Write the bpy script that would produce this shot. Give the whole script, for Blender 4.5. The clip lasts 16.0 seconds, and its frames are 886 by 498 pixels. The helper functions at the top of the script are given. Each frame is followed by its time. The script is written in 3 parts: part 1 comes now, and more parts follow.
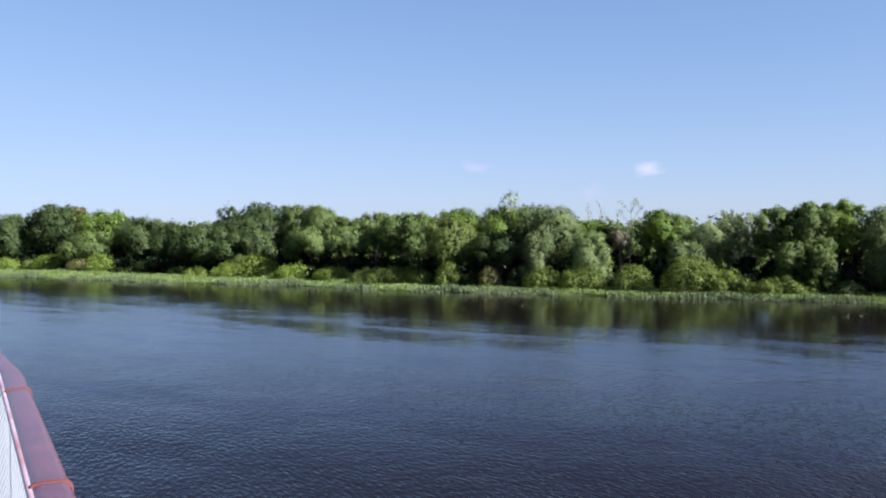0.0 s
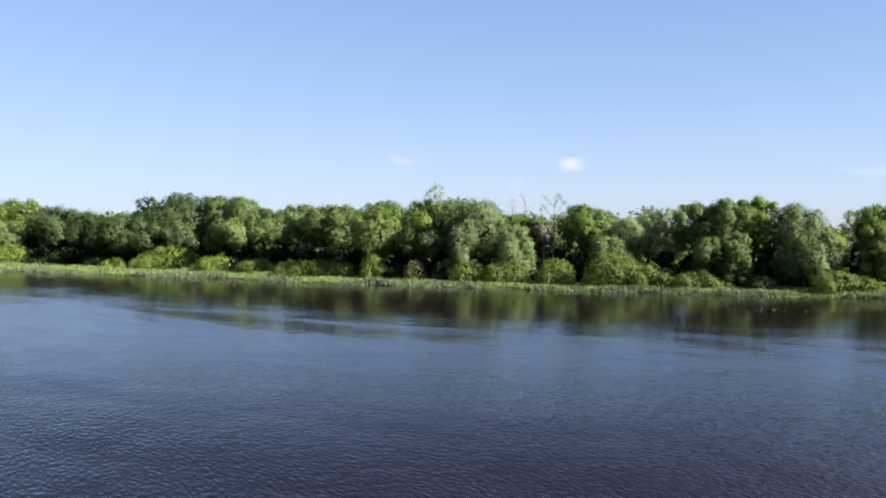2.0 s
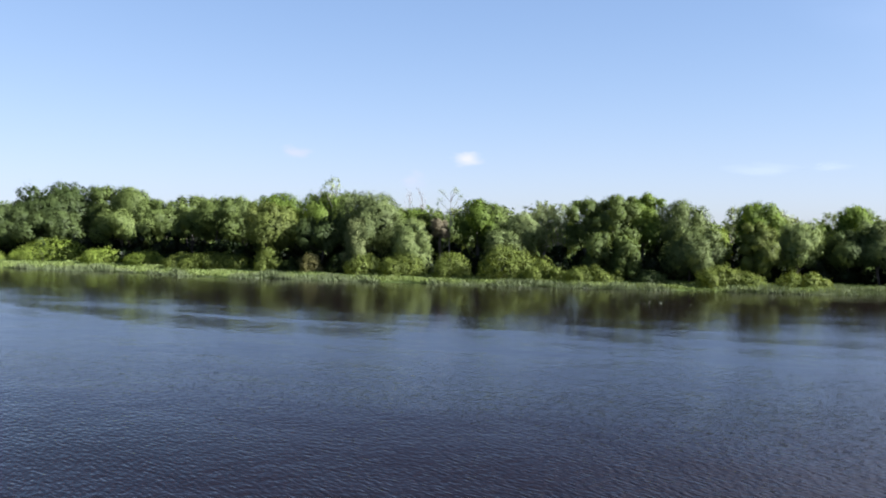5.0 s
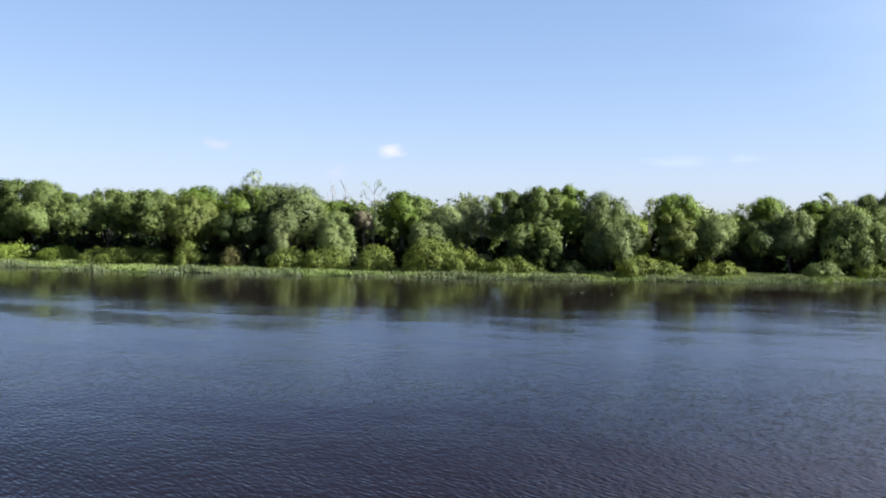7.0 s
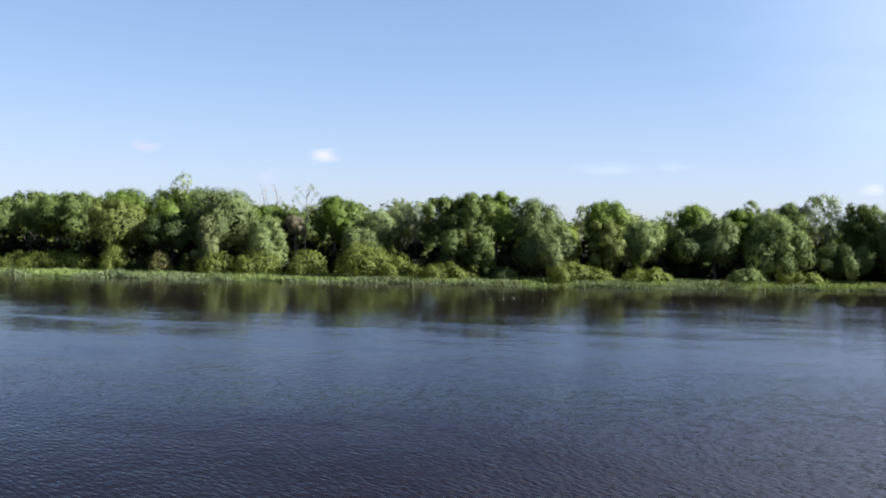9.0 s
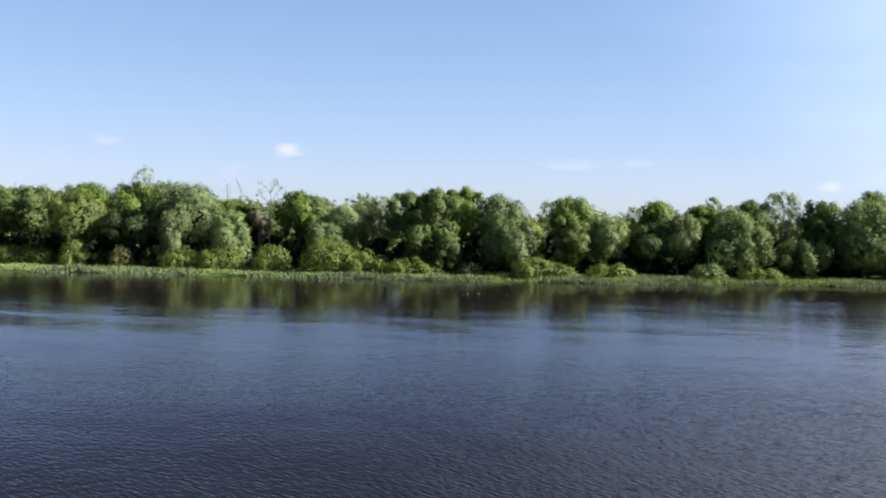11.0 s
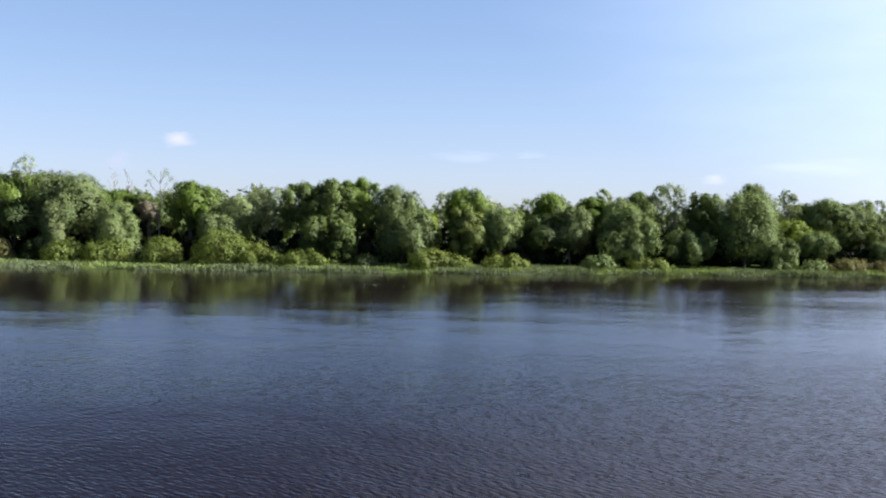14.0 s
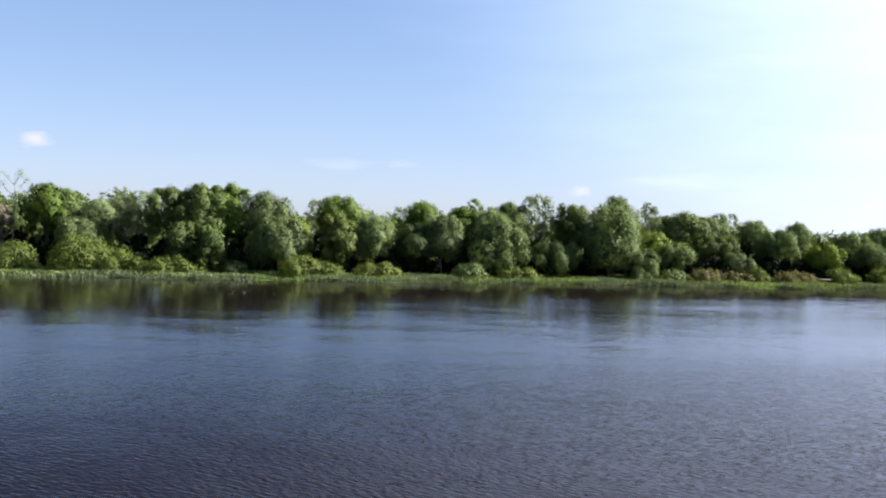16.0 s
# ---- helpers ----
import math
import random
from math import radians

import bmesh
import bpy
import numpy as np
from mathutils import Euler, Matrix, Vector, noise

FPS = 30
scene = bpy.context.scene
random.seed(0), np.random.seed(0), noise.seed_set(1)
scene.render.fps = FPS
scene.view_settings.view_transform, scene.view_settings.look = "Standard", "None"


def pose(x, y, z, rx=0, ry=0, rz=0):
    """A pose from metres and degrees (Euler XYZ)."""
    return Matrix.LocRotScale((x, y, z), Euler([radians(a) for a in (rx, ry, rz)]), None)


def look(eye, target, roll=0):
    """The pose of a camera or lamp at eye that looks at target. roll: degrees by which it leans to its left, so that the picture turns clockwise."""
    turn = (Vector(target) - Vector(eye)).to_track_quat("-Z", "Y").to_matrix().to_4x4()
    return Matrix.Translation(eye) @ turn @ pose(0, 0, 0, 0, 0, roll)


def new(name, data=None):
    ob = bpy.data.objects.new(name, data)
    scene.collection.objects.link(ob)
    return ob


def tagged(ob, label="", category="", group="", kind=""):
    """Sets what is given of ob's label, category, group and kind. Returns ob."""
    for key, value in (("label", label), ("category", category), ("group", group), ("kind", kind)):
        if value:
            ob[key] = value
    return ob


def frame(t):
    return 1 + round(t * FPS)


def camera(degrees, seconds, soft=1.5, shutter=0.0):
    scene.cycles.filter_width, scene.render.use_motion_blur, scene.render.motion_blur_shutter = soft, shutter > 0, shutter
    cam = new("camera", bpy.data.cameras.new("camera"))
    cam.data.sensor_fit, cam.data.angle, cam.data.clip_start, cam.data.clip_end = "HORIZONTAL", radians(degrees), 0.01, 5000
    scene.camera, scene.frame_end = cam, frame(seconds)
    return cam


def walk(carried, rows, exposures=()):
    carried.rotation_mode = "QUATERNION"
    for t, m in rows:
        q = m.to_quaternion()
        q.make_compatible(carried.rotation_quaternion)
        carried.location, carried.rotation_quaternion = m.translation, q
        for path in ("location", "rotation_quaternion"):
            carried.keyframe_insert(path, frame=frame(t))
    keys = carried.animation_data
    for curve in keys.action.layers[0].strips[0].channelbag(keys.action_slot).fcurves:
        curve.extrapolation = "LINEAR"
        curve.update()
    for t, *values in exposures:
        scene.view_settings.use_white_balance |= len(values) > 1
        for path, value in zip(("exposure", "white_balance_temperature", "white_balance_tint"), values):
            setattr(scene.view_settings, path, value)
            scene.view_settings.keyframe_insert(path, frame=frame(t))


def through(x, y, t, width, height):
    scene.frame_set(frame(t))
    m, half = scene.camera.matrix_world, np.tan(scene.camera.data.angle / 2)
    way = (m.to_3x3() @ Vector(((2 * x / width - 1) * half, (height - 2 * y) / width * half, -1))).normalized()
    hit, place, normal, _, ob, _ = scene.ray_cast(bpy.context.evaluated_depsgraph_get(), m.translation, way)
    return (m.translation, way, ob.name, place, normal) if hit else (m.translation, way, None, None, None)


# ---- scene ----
# ---------------------------------------------------------------- camera
EYE = (0.0, 0.0, 7.5)          # on the upper deck, 7.5 m over the river


def aim(turn, tilt, lean):
    """A pose at the eye: degrees turned to the right, tilted up, and leant to the left."""
    return pose(*EYE, 0, 0, -turn) @ pose(0, 0, 0, 90 + tilt) @ pose(0, 0, 0, 0, 0, lean)


cam = camera(51.00, 16.0, soft=1.9)
walk(cam, (
    (0, aim(0.000, -1.100, -0.500)),
    (0.5, aim(1.303, -1.007, -0.571)),
    (1, aim(2.612, -1.294, -0.394)),
    (1.5, aim(3.828, -1.449, -0.117)),
    (2, aim(4.625, -1.554, 0.010)),
    (2.5, aim(5.771, -1.522, 0.306)),
    (3, aim(7.210, -1.553, 0.484)),
    (3.2, aim(7.746, -1.422, 0.394)),
    (5.3, aim(11.693, -2.008, 0.475)),
    (5.5, aim(12.246, -2.061, 0.403)),
    (6, aim(13.792, -2.412, 0.483)),
    (6.5, aim(14.845, -2.703, 0.429)),
    (7, aim(15.686, -2.367, 0.266)),
    (7.5, aim(16.752, -2.171, 0.444)),
    (8, aim(17.645, -2.042, 0.464)),
    (8.5, aim(18.938, -1.911, 0.589)),
    (9, aim(19.827, -1.996, 0.668)),
    (9.5, aim(20.557, -1.939, 0.909)),
    (9.7, aim(20.757, -1.978, 0.830)),
    (11.8, aim(22.537, -2.346, 0.983)),
    (12, aim(22.596, -2.360, 0.967)),
    (12.5, aim(22.035, -2.666, 1.081)),
    (13, aim(22.530, -3.055, 0.947)),
    (13.5, aim(25.692, -2.812, 0.616)),
    (14, aim(28.408, -2.698, 0.974)),
    (14.5, aim(30.339, -2.599, 1.260)),
    (15, aim(32.493, -2.294, 1.623)),
    (15.5, aim(34.101, -2.186, 1.815)),
    (16, aim(36.267, -2.011, 1.812)),
), exposures=((0, 2.32, 5340, 19), (1.2, 2.38, 5380, 18.5), (2.4, 2.55, 5580, 18.5), (7.5, 2.56, 5600, 18.5), (9.5, 2.50, 5600, 18.5), (13.5, 2.49, 5600, 18.5), (16, 2.53, 5600, 19)))

# ---------------------------------------------------------------- light
SUN_TURN, SUN_UP = 115.0, 32.0   # clockwise from +y, above the horizon
world = bpy.data.worlds.new("sky")
scene.world = world
world.use_nodes = True
wn = world.node_tree
sky = wn.nodes.new("ShaderNodeTexSky")
sky.sky_type = 'NISHITA'
sky.sun_disc = False
sky.sun_elevation = radians(SUN_UP)
sky.sun_rotation = radians(SUN_TURN)
sky.altitude = 100
sky.air_density = 0.8
sky.dust_density = 0.3
sky.ozone_density = 2.0
def sky_math(op, u, v):
    n = wn.nodes.new("ShaderNodeVectorMath")
    n.operation = op
    for socket, value in zip(n.inputs, (u, v)):
        if isinstance(value, bpy.types.NodeSocket):
            wn.links.new(value, socket)
        else:
            socket.default_value = value
    return n.outputs[0]


# a dry sky, with less glare low down than the model gives
soft = sky_math('ADD', sky_math('MULTIPLY', sky.outputs[0], (0.225, 0.205, 0.19)), (1, 1, 1))
wn.links.new(sky_math('DIVIDE', sky.outputs[0], soft), wn.nodes["Background"].inputs[0])
wn.nodes["Background"].inputs[1].default_value = 0.05
lamp = bpy.data.lights.new("sun", 'SUN')
lamp.energy = 5.0
lamp.angle = radians(0.55)
lamp.color = (1.0, 0.93, 0.82)
sun = new("sun", lamp)
a, e = radians(SUN_TURN), radians(SUN_UP)
sun.matrix_world = look((90 * math.sin(a) * math.cos(e), 90 * math.cos(a) * math.cos(e), 90 * math.sin(e)), (0, 0, 0))

# ---------------------------------------------------------------- materials


class Nodes:
    """A short way to write a node tree."""

    def __init__(self, name):
        self.mat = bpy.data.materials.new(name)
        self.mat.use_nodes = True
        self.tree = self.mat.node_tree
        self.tree.nodes.clear()
        self.out = self.add("OutputMaterial")

    def add(self, kind, props=None, **links):
        n = self.tree.nodes.new("ShaderNode" + kind)
        for k, v in (props or {}).items():
            setattr(n, k, v)
        for k, v in links.items():
            self.put(n.inputs[int(k[1:]) if k[0] == "i" and k[1:].isdigit() else k.replace("_", " ")], v)
        return n

    def put(self, socket, v):
        if isinstance(v, bpy.types.NodeSocket):
            self.tree.links.new(v, socket)
        else:
            socket.default_value = v

    def math(self, op, x, y=0.0, z=0.0):
        return self.add("Math", {"operation": op}, i0=x, i1=y, i2=z).outputs[0]

    def noise(self, scale, detail=2.0, rough=0.5, vector=None):
        n = self.add("TexNoise", Scale=scale, Detail=detail, Roughness=rough)
        if vector is not None:
            self.put(n.inputs["Vector"], vector)
        return n.outputs[0]

    def ramp(self, fac, *stops):
        r = self.add("ValToRGB", i0=fac)
        r.color_ramp.elements[0].position, r.color_ramp.elements[0].color = stops[0][0], (*stops[0][1], 1)
        r.color_ramp.elements[1].position, r.color_ramp.elements[1].color = stops[-1][0], (*stops[-1][1], 1)
        for p, col in stops[1:-1]:
            el = r.color_ramp.elements.new(p)
            el.color = (*col, 1)
        return r.outputs[0]

    def range(self, v, a, b, c, d):
        return self.add("MapRange", i0=v, i1=a, i2=b, i3=c, i4=d).outputs[0]

    def done(self, shader):
        self.tree.links.new(shader, self.out.inputs[0])
        return self.mat


def leaf_material(name, low, mid, high, through=0.17, sheen=0.004):
    """Foliage: each leaf spray a little different, in drifts over the crown."""
    m = Nodes(name)
    geo, info, co = m.add("NewGeometry"), m.add("ObjectInfo"), m.add("TexCoord")
    drift = m.noise(0.45, 2.0, 0.55, co.outputs["Object"])
    f = m.math('ADD', m.math('MULTIPLY', geo.outputs["Random Per Island"], 0.12), m.math('MULTIPLY', drift, 0.88))
    f = m.math('ADD', f, m.math('MULTIPLY', m.math('SUBTRACT', info.outputs["Random"], 0.5), 0.3))
    col = m.ramp(f, (0.15, low), (0.5, mid), (0.85, high))
    d = m.add("BsdfDiffuse", Color=col).outputs[0]
    hsv = m.add("HueSaturation", Hue=0.485, Saturation=1.15, Value=1.35, Color=col).outputs[0]
    tr = m.add("BsdfTranslucent", Color=hsv).outputs[0]
    mix = m.add("MixShader", i0=through, i1=d, i2=tr).outputs[0]
    gl = m.add("BsdfGlossy", Color=(1, 1, 1, 1), Roughness=0.5).outputs[0]
    return m.done(m.add("MixShader", i0=sheen, i1=mix, i2=gl).outputs[0])


LEAF = {
    "mid": leaf_material("leaf_mid_green", (0.0302, 0.0429, 0.0115), (0.0582, 0.0795, 0.0195), (0.0940, 0.1214, 0.0329)),
    "bright": leaf_material("leaf_fresh_green", (0.0337, 0.0534, 0.0061), (0.0635, 0.0934, 0.0138), (0.0996, 0.1331, 0.0258)),
    "lime": leaf_material("leaf_lime_green", (0.0526, 0.0758, 0.0095), (0.0937, 0.1274, 0.0172), (0.1350, 0.1661, 0.0315)),
    "olive": leaf_material("leaf_olive_green", (0.0342, 0.0464, 0.0099), (0.0643, 0.0814, 0.0173), (0.0946, 0.1125, 0.0292)),
    "dark": leaf_material("leaf_dark_green", (0.0073, 0.0121, 0.0026), (0.0140, 0.0219, 0.0040), (0.0230, 0.0341, 0.0075)),
    "grey": leaf_material("leaf_grey_green", (0.0411, 0.0584, 0.0156), (0.0810, 0.1069, 0.0311), (0.1229, 0.1514, 0.0509)),
    "greydark": leaf_material("leaf_dull_grey_green", (0.0173, 0.0279, 0.0076), (0.0336, 0.0475, 0.0135), (0.0539, 0.0735, 0.0222)),
    "silver": leaf_material("leaf_silver_green", (0.0406, 0.0554, 0.0162), (0.0774, 0.0986, 0.0322), (0.1168, 0.1434, 0.0534)),
    "pale": leaf_material("leaf_pale_silver", (0.0668, 0.0834, 0.0269), (0.1222, 0.1412, 0.0521), (0.1738, 0.1920, 0.0765)),
    "sparse": leaf_material("leaf_thin_grey_green", (0.0595, 0.0754, 0.0279), (0.1118, 0.1356, 0.0537), (0.1648, 0.1841, 0.0868)),
    "yellow": leaf_material("leaf_yellow_green", (0.0410, 0.0551, 0.0087), (0.0741, 0.0946, 0.0165), (0.1036, 0.1234, 0.0290)),
    "cream": leaf_material("leaf_creamy_blossom", (0.0470, 0.0507, 0.0123), (0.0968, 0.0950, 0.0291), (0.1406, 0.1290, 0.0556)),
    "rust": leaf_material("leaf_dry_brown", (0.0563, 0.0503, 0.0269), (0.1058, 0.0930, 0.0549), (0.1639, 0.1510, 0.0946)),
    "rustgreen": leaf_material("leaf_brown_olive", (0.0470, 0.0485, 0.0123), (0.0847, 0.0807, 0.0254), (0.1251, 0.1117, 0.0457)),
    "fresholive": leaf_material("leaf_fresh_olive", (0.0436, 0.0578, 0.0101), (0.0772, 0.0986, 0.0170), (0.1108, 0.1337, 0.0302)),
    # the shade under the trees is put into these near-black greens
    "shade": leaf_material("leaf_undergrowth_shade", (0.0034, 0.0062, 0.0022), (0.0066, 0.0104, 0.0030), (0.0113, 0.0222, 0.0056)),
    "grass": leaf_material("grass_fresh_green", (0.0510, 0.0735, 0.0160), (0.0783, 0.1050, 0.0260), (0.1105, 0.1350, 0.0420), 0.22, 0.004),
    "reed": leaf_material("reed_green", (0.0464, 0.0622, 0.0225), (0.0725, 0.0899, 0.0363), (0.1040, 0.1175, 0.0536), 0.22, 0.008),
}
WORD = {"mid": "green", "fresholive": "fresh olive-green", "bright": "fresh green", "lime": "lime-green", "olive": "olive-green", "dark": "dark green", "grey": "grey-green", "greydark": "dull grey-green",
        "silver": "silvery", "pale": "pale silver", "sparse": "thin, see-through grey-green", "yellow": "yellowish green", "cream": "cream-blossomed", "rust": "dry brown", "rustgreen": "brownish olive"}


def bark_material(name, low, high):
    m = Nodes(name)
    co = m.add("TexCoord").outputs["Object"]
    st = m.add("Mapping", i0=co)
    st.inputs["Scale"].default_value = (1, 1, 0.2)
    n = m.noise(7.0, 5.0, 0.6, st.outputs[0])
    col = m.ramp(n, (0.3, low), (0.7, high))
    b = m.add("Bump", Strength=0.6, Distance=0.05, Height=n).outputs[0]
    return m.done(m.add("BsdfPrincipled", Base_Color=col, Roughness=0.9, Normal=b).outputs[0])


BARK = bark_material("bark_grey_brown", (0.0279, 0.0223, 0.0161), (0.0682, 0.0570, 0.0446))
DEADWOOD = bark_material("bark_weathered_grey", (0.0960, 0.0840, 0.0750), (0.2040, 0.1860, 0.1680))


def ground_material():
    m = Nodes("meadow_earth")
    co = m.add("TexCoord").outputs["Object"]
    col = m.ramp(m.math('ADD', m.math('MULTIPLY', m.noise(0.35, 4, 0.6, co), 0.6), m.math('MULTIPLY', m.noise(6.0, 4, 0.7, co), 0.4)),
                 (0.3, (0.028, 0.025, 0.013)), (0.5, (0.036, 0.052, 0.014)), (0.7, (0.062, 0.084, 0.022)))
    b = m.add("Bump", Strength=0.8, Distance=0.12, Height=m.noise(4.0, 5, 0.7, co)).outputs[0]
    return m.done(m.add("BsdfDiffuse", Color=col, Normal=b).outputs[0])


def water_material():
    """River water: wind ripples of several lengths, smoother in the lee of the bank and in slicks."""
    m = Nodes("river_water")
    co = m.add("TexCoord").outputs["Object"]
    def stretched(turn, sx, sy):
        r_ = m.add("VectorRotate", {"rotation_type": 'Z_AXIS'}, i0=co, Angle=radians(turn)).outputs[0]
        mp = m.add("Mapping", i0=r_)
        mp.inputs["Scale"].default_value = (sx, sy, 1.0)
        return mp.outputs[0]

    fine = m.noise(9.0, 1.0, 0.5, stretched(-20, 0.9, 0.32))
    wave = m.noise(7.2, 1.0, 0.5, stretched(-26, 1.0, 0.33))
    cross = m.noise(2.2, 2.0, 0.5, stretched(35, 1.0, 0.6))
    swell = m.noise(0.22, 2.0, 0.5, stretched(-17, 1.0, 0.6))
    h = m.math('ADD', m.math('ADD', m.math('MULTIPLY', fine, FINE), m.math('MULTIPLY', wave, WAVE)),
               m.math('ADD', m.math('MULTIPLY', swell, SWELL), m.math('MULTIPLY', cross, CROSS)))
    # gusts: long streaks of rougher and calmer water
    gust = m.range(m.noise(1.0, 3.0, 0.55, stretched(27, 0.012, 0.05)), 0.35, 0.65, 0.8, 1.15)
    # lee of the trees: from the far bank outwards
    sep = m.add("SeparateXYZ", i0=co)
    off = m.math('SUBTRACT', m.math('SUBTRACT', 113.5, m.math('MULTIPLY', sep.outputs[0], 0.49)), sep.outputs[1])
    wander = m.math('MULTIPLY', m.math('SUBTRACT', m.noise(1.0, 4, 0.6, stretched(27, 0.035, 0.2)), 0.5), 15.0)
    dashes = m.math('MULTIPLY', m.math('SUBTRACT', m.noise(1.0, 2, 0.5, stretched(27, 0.09, 0.45)), 0.5), 24.0)
    lee = m.math('SUBTRACT', off, m.math('SUBTRACT', m.range(sep.outputs[0], 5.0, 60.0, 37.0, 8.0), m.range(sep.outputs[0], -50.0, 14.0, 30.0, 0.0)))
    lee = m.add("MapRange", {"interpolation_type": 'SMOOTHSTEP'}, i0=m.math('ADD', m.math('ADD', lee, wander), dashes), i1=-7.0, i2=24.0, i3=0.0, i4=1.0).outputs[0]
    # a calm slick drifting off the bank
    rel = m.add("VectorRotate", {"rotation_type": 'Z_AXIS'}, i0=m.add("VectorMath", {"operation": 'SUBTRACT'}, i0=co, i1=(-8.6, 71.6, 0.0)).outputs[0], Angle=radians(46)).outputs[0]
    wob = m.add("VectorMath", {"operation": 'ADD'}, i0=rel, i1=m.add("VectorMath", {"operation": 'SCALE'}, i0=m.add("TexNoise", Vector=co, Scale=0.18, Detail=2.0).outputs[1], Scale=5.0).outputs[0]).outputs[0]
    sp = m.add("SeparateXYZ", i0=m.add("VectorMath", {"operation": 'SUBTRACT'}, i0=wob, i1=(2.5, 2.5, 2.5)).outputs[0])
    ex, ey = m.math('DIVIDE', sp.outputs[0], 15.0), m.math('DIVIDE', sp.outputs[1], 2.7)
    slick = m.range(m.math('ADD', m.math('MULTIPLY', ex, ex), m.math('MULTIPLY', ey, ey)), 0.0, 1.5, 0.1, 1.0)
    fetch = m.math('ADD', m.range(off, 24.0, 46.0, 0.8, 0.55), m.range(off, 57.0, 90.0, 0.0, 6.5))      # waves grow with their way over open water
    patchy = m.range(m.noise(1.0, 3.0, 0.6, stretched(38, 0.11, 0.32)), 0.3, 0.7, 0.3, 1.5)      # flaws of wind
    calm = m.math('MULTIPLY', lee, slick)           # 0 in the lee, 1 on open water
    amp = m.math('MULTIPLY', m.math('MULTIPLY', gust, fetch), m.range(calm, 0.0, 1.0, LEE, 1.0))
    b = m.add("Bump", Strength=1.0, Distance=1.0, Height=m.math('ADD', m.math('MULTIPLY', h, amp), m.math('MULTIPLY', m.noise(1.0, 3.0, 0.6, stretched(24, 0.7, 1.1)), 0.03))).outputs[0]
    # normals leaned towards the near side by place, to brighten or darken the reflection
    normal_lean = m.add("VectorMath", {"operation": 'SCALE'}, i0=(-0.44, -0.9, 0.0), Scale=m.math('ADD', m.math('MULTIPLY', m.math('MULTIPLY', m.math('MULTIPLY', slick, patchy), m.range(calm, 0.0, 1.0, 0.12, 1.0)), m.range(sep.outputs[0], 14.0, 52.0, MIRROR_TILT, 0.62 * MIRROR_TILT)), m.math('ADD', m.math('MULTIPLY', m.range(off, 71.0, 94.0, 0.0, m.range(sep.outputs[0], -10.0, 12.0, 0.12, 0.32)), m.range(sep.outputs[0], 14.0, 28.0, 1.0, 0.35)), m.math('MULTIPLY', lee, m.math('MULTIPLY', m.range(sep.outputs[0], 22.0, 50.0, 0.0, 0.085), m.range(off, 10.0, 34.0, 1.0, 0.0)))))).outputs[0]
    b = m.add("VectorMath", {"operation": 'NORMALIZE'}, i0=m.add("VectorMath", {"operation": 'ADD'}, i0=b, i1=normal_lean).outputs[0]).outputs[0]
    rough = m.math('ADD', m.range(m.math('MULTIPLY', calm, gust), 0.0, 1.0, 0.09, 0.11), m.range(off, 50.0, 84.0, 0.0, 0.02))
    p = m.add("BsdfPrincipled", Base_Color=(0.0040, 0.0024, 0.0023, 1), Roughness=rough, IOR=1.40, Normal=b)
    return m.done(p.outputs[0])


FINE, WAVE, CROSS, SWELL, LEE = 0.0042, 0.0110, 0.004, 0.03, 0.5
MIRROR_TILT = 0.042                     # tilt put into the water's normals, so that it mirrors sky above the trees
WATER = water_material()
GROUND = ground_material()


def paint(name, low, high, rough, scale=9.0, bump=0.002):
    m = Nodes(name)
    co = m.add("TexCoord").outputs["Object"]
    n = m.noise(scale, 5, 0.6, co)
    col = m.ramp(n, (0.3, low), (0.7, high))
    b = m.add("Bump", Strength=0.5, Distance=bump, Height=m.noise(scale * 9, 3, 0.6, co)).outputs[0]
    return m.done(m.add("BsdfPrincipled", Base_Color=col, Roughness=rough, Normal=b).outputs[0])


RAIL_RED = paint("rail_mauve_red_varnish", (0.050, 0.018, 0.023), (0.074, 0.027, 0.035), 0.27)
CORD_RED = paint("cord_orange_red", (0.0510, 0.0084, 0.0042), (0.0720, 0.0120, 0.0060), 0.7, 60)


def cord_material():
    m = Nodes("net_white_cord")
    co = m.add("TexCoord").outputs["Object"]
    along = m.add("VectorMath", {"operation": 'DOT_PRODUCT'}, i0=co, i1=(-0.459, 0.888, 0.0)).outputs["Value"]
    up = m.add("SeparateXYZ", i0=co).outputs[2]
    rows_ = m.math('SINE', m.math('MULTIPLY', up, 2 * math.pi / 0.040))
    cols_ = m.math('SINE', m.math('ADD', m.math('MULTIPLY', along, 2 * math.pi / 0.075), m.math('MULTIPLY', up, 8.0)))
    knot = m.math('ADD', m.math('MULTIPLY', rows_, cols_), m.math('MULTIPLY', m.noise(160.0, 2, 0.6, co), 0.6))
    col = m.ramp(m.range(knot, -0.7, 1.0, 0.0, 1.0), (0.0, (0.10, 0.105, 0.115)), (0.3, (0.62, 0.62, 0.61)), (1.0, (0.74, 0.74, 0.73)))
    b = m.add("Bump", Strength=0.7, Distance=0.004, Height=knot).outputs[0]
    d, t = m.add("BsdfDiffuse", Color=col, Normal=b).outputs[0], m.add("BsdfTranslucent", Color=col, Normal=b).outputs[0]
    return m.done(m.add("MixShader", i0=0.6, i1=d, i2=t).outputs[0])


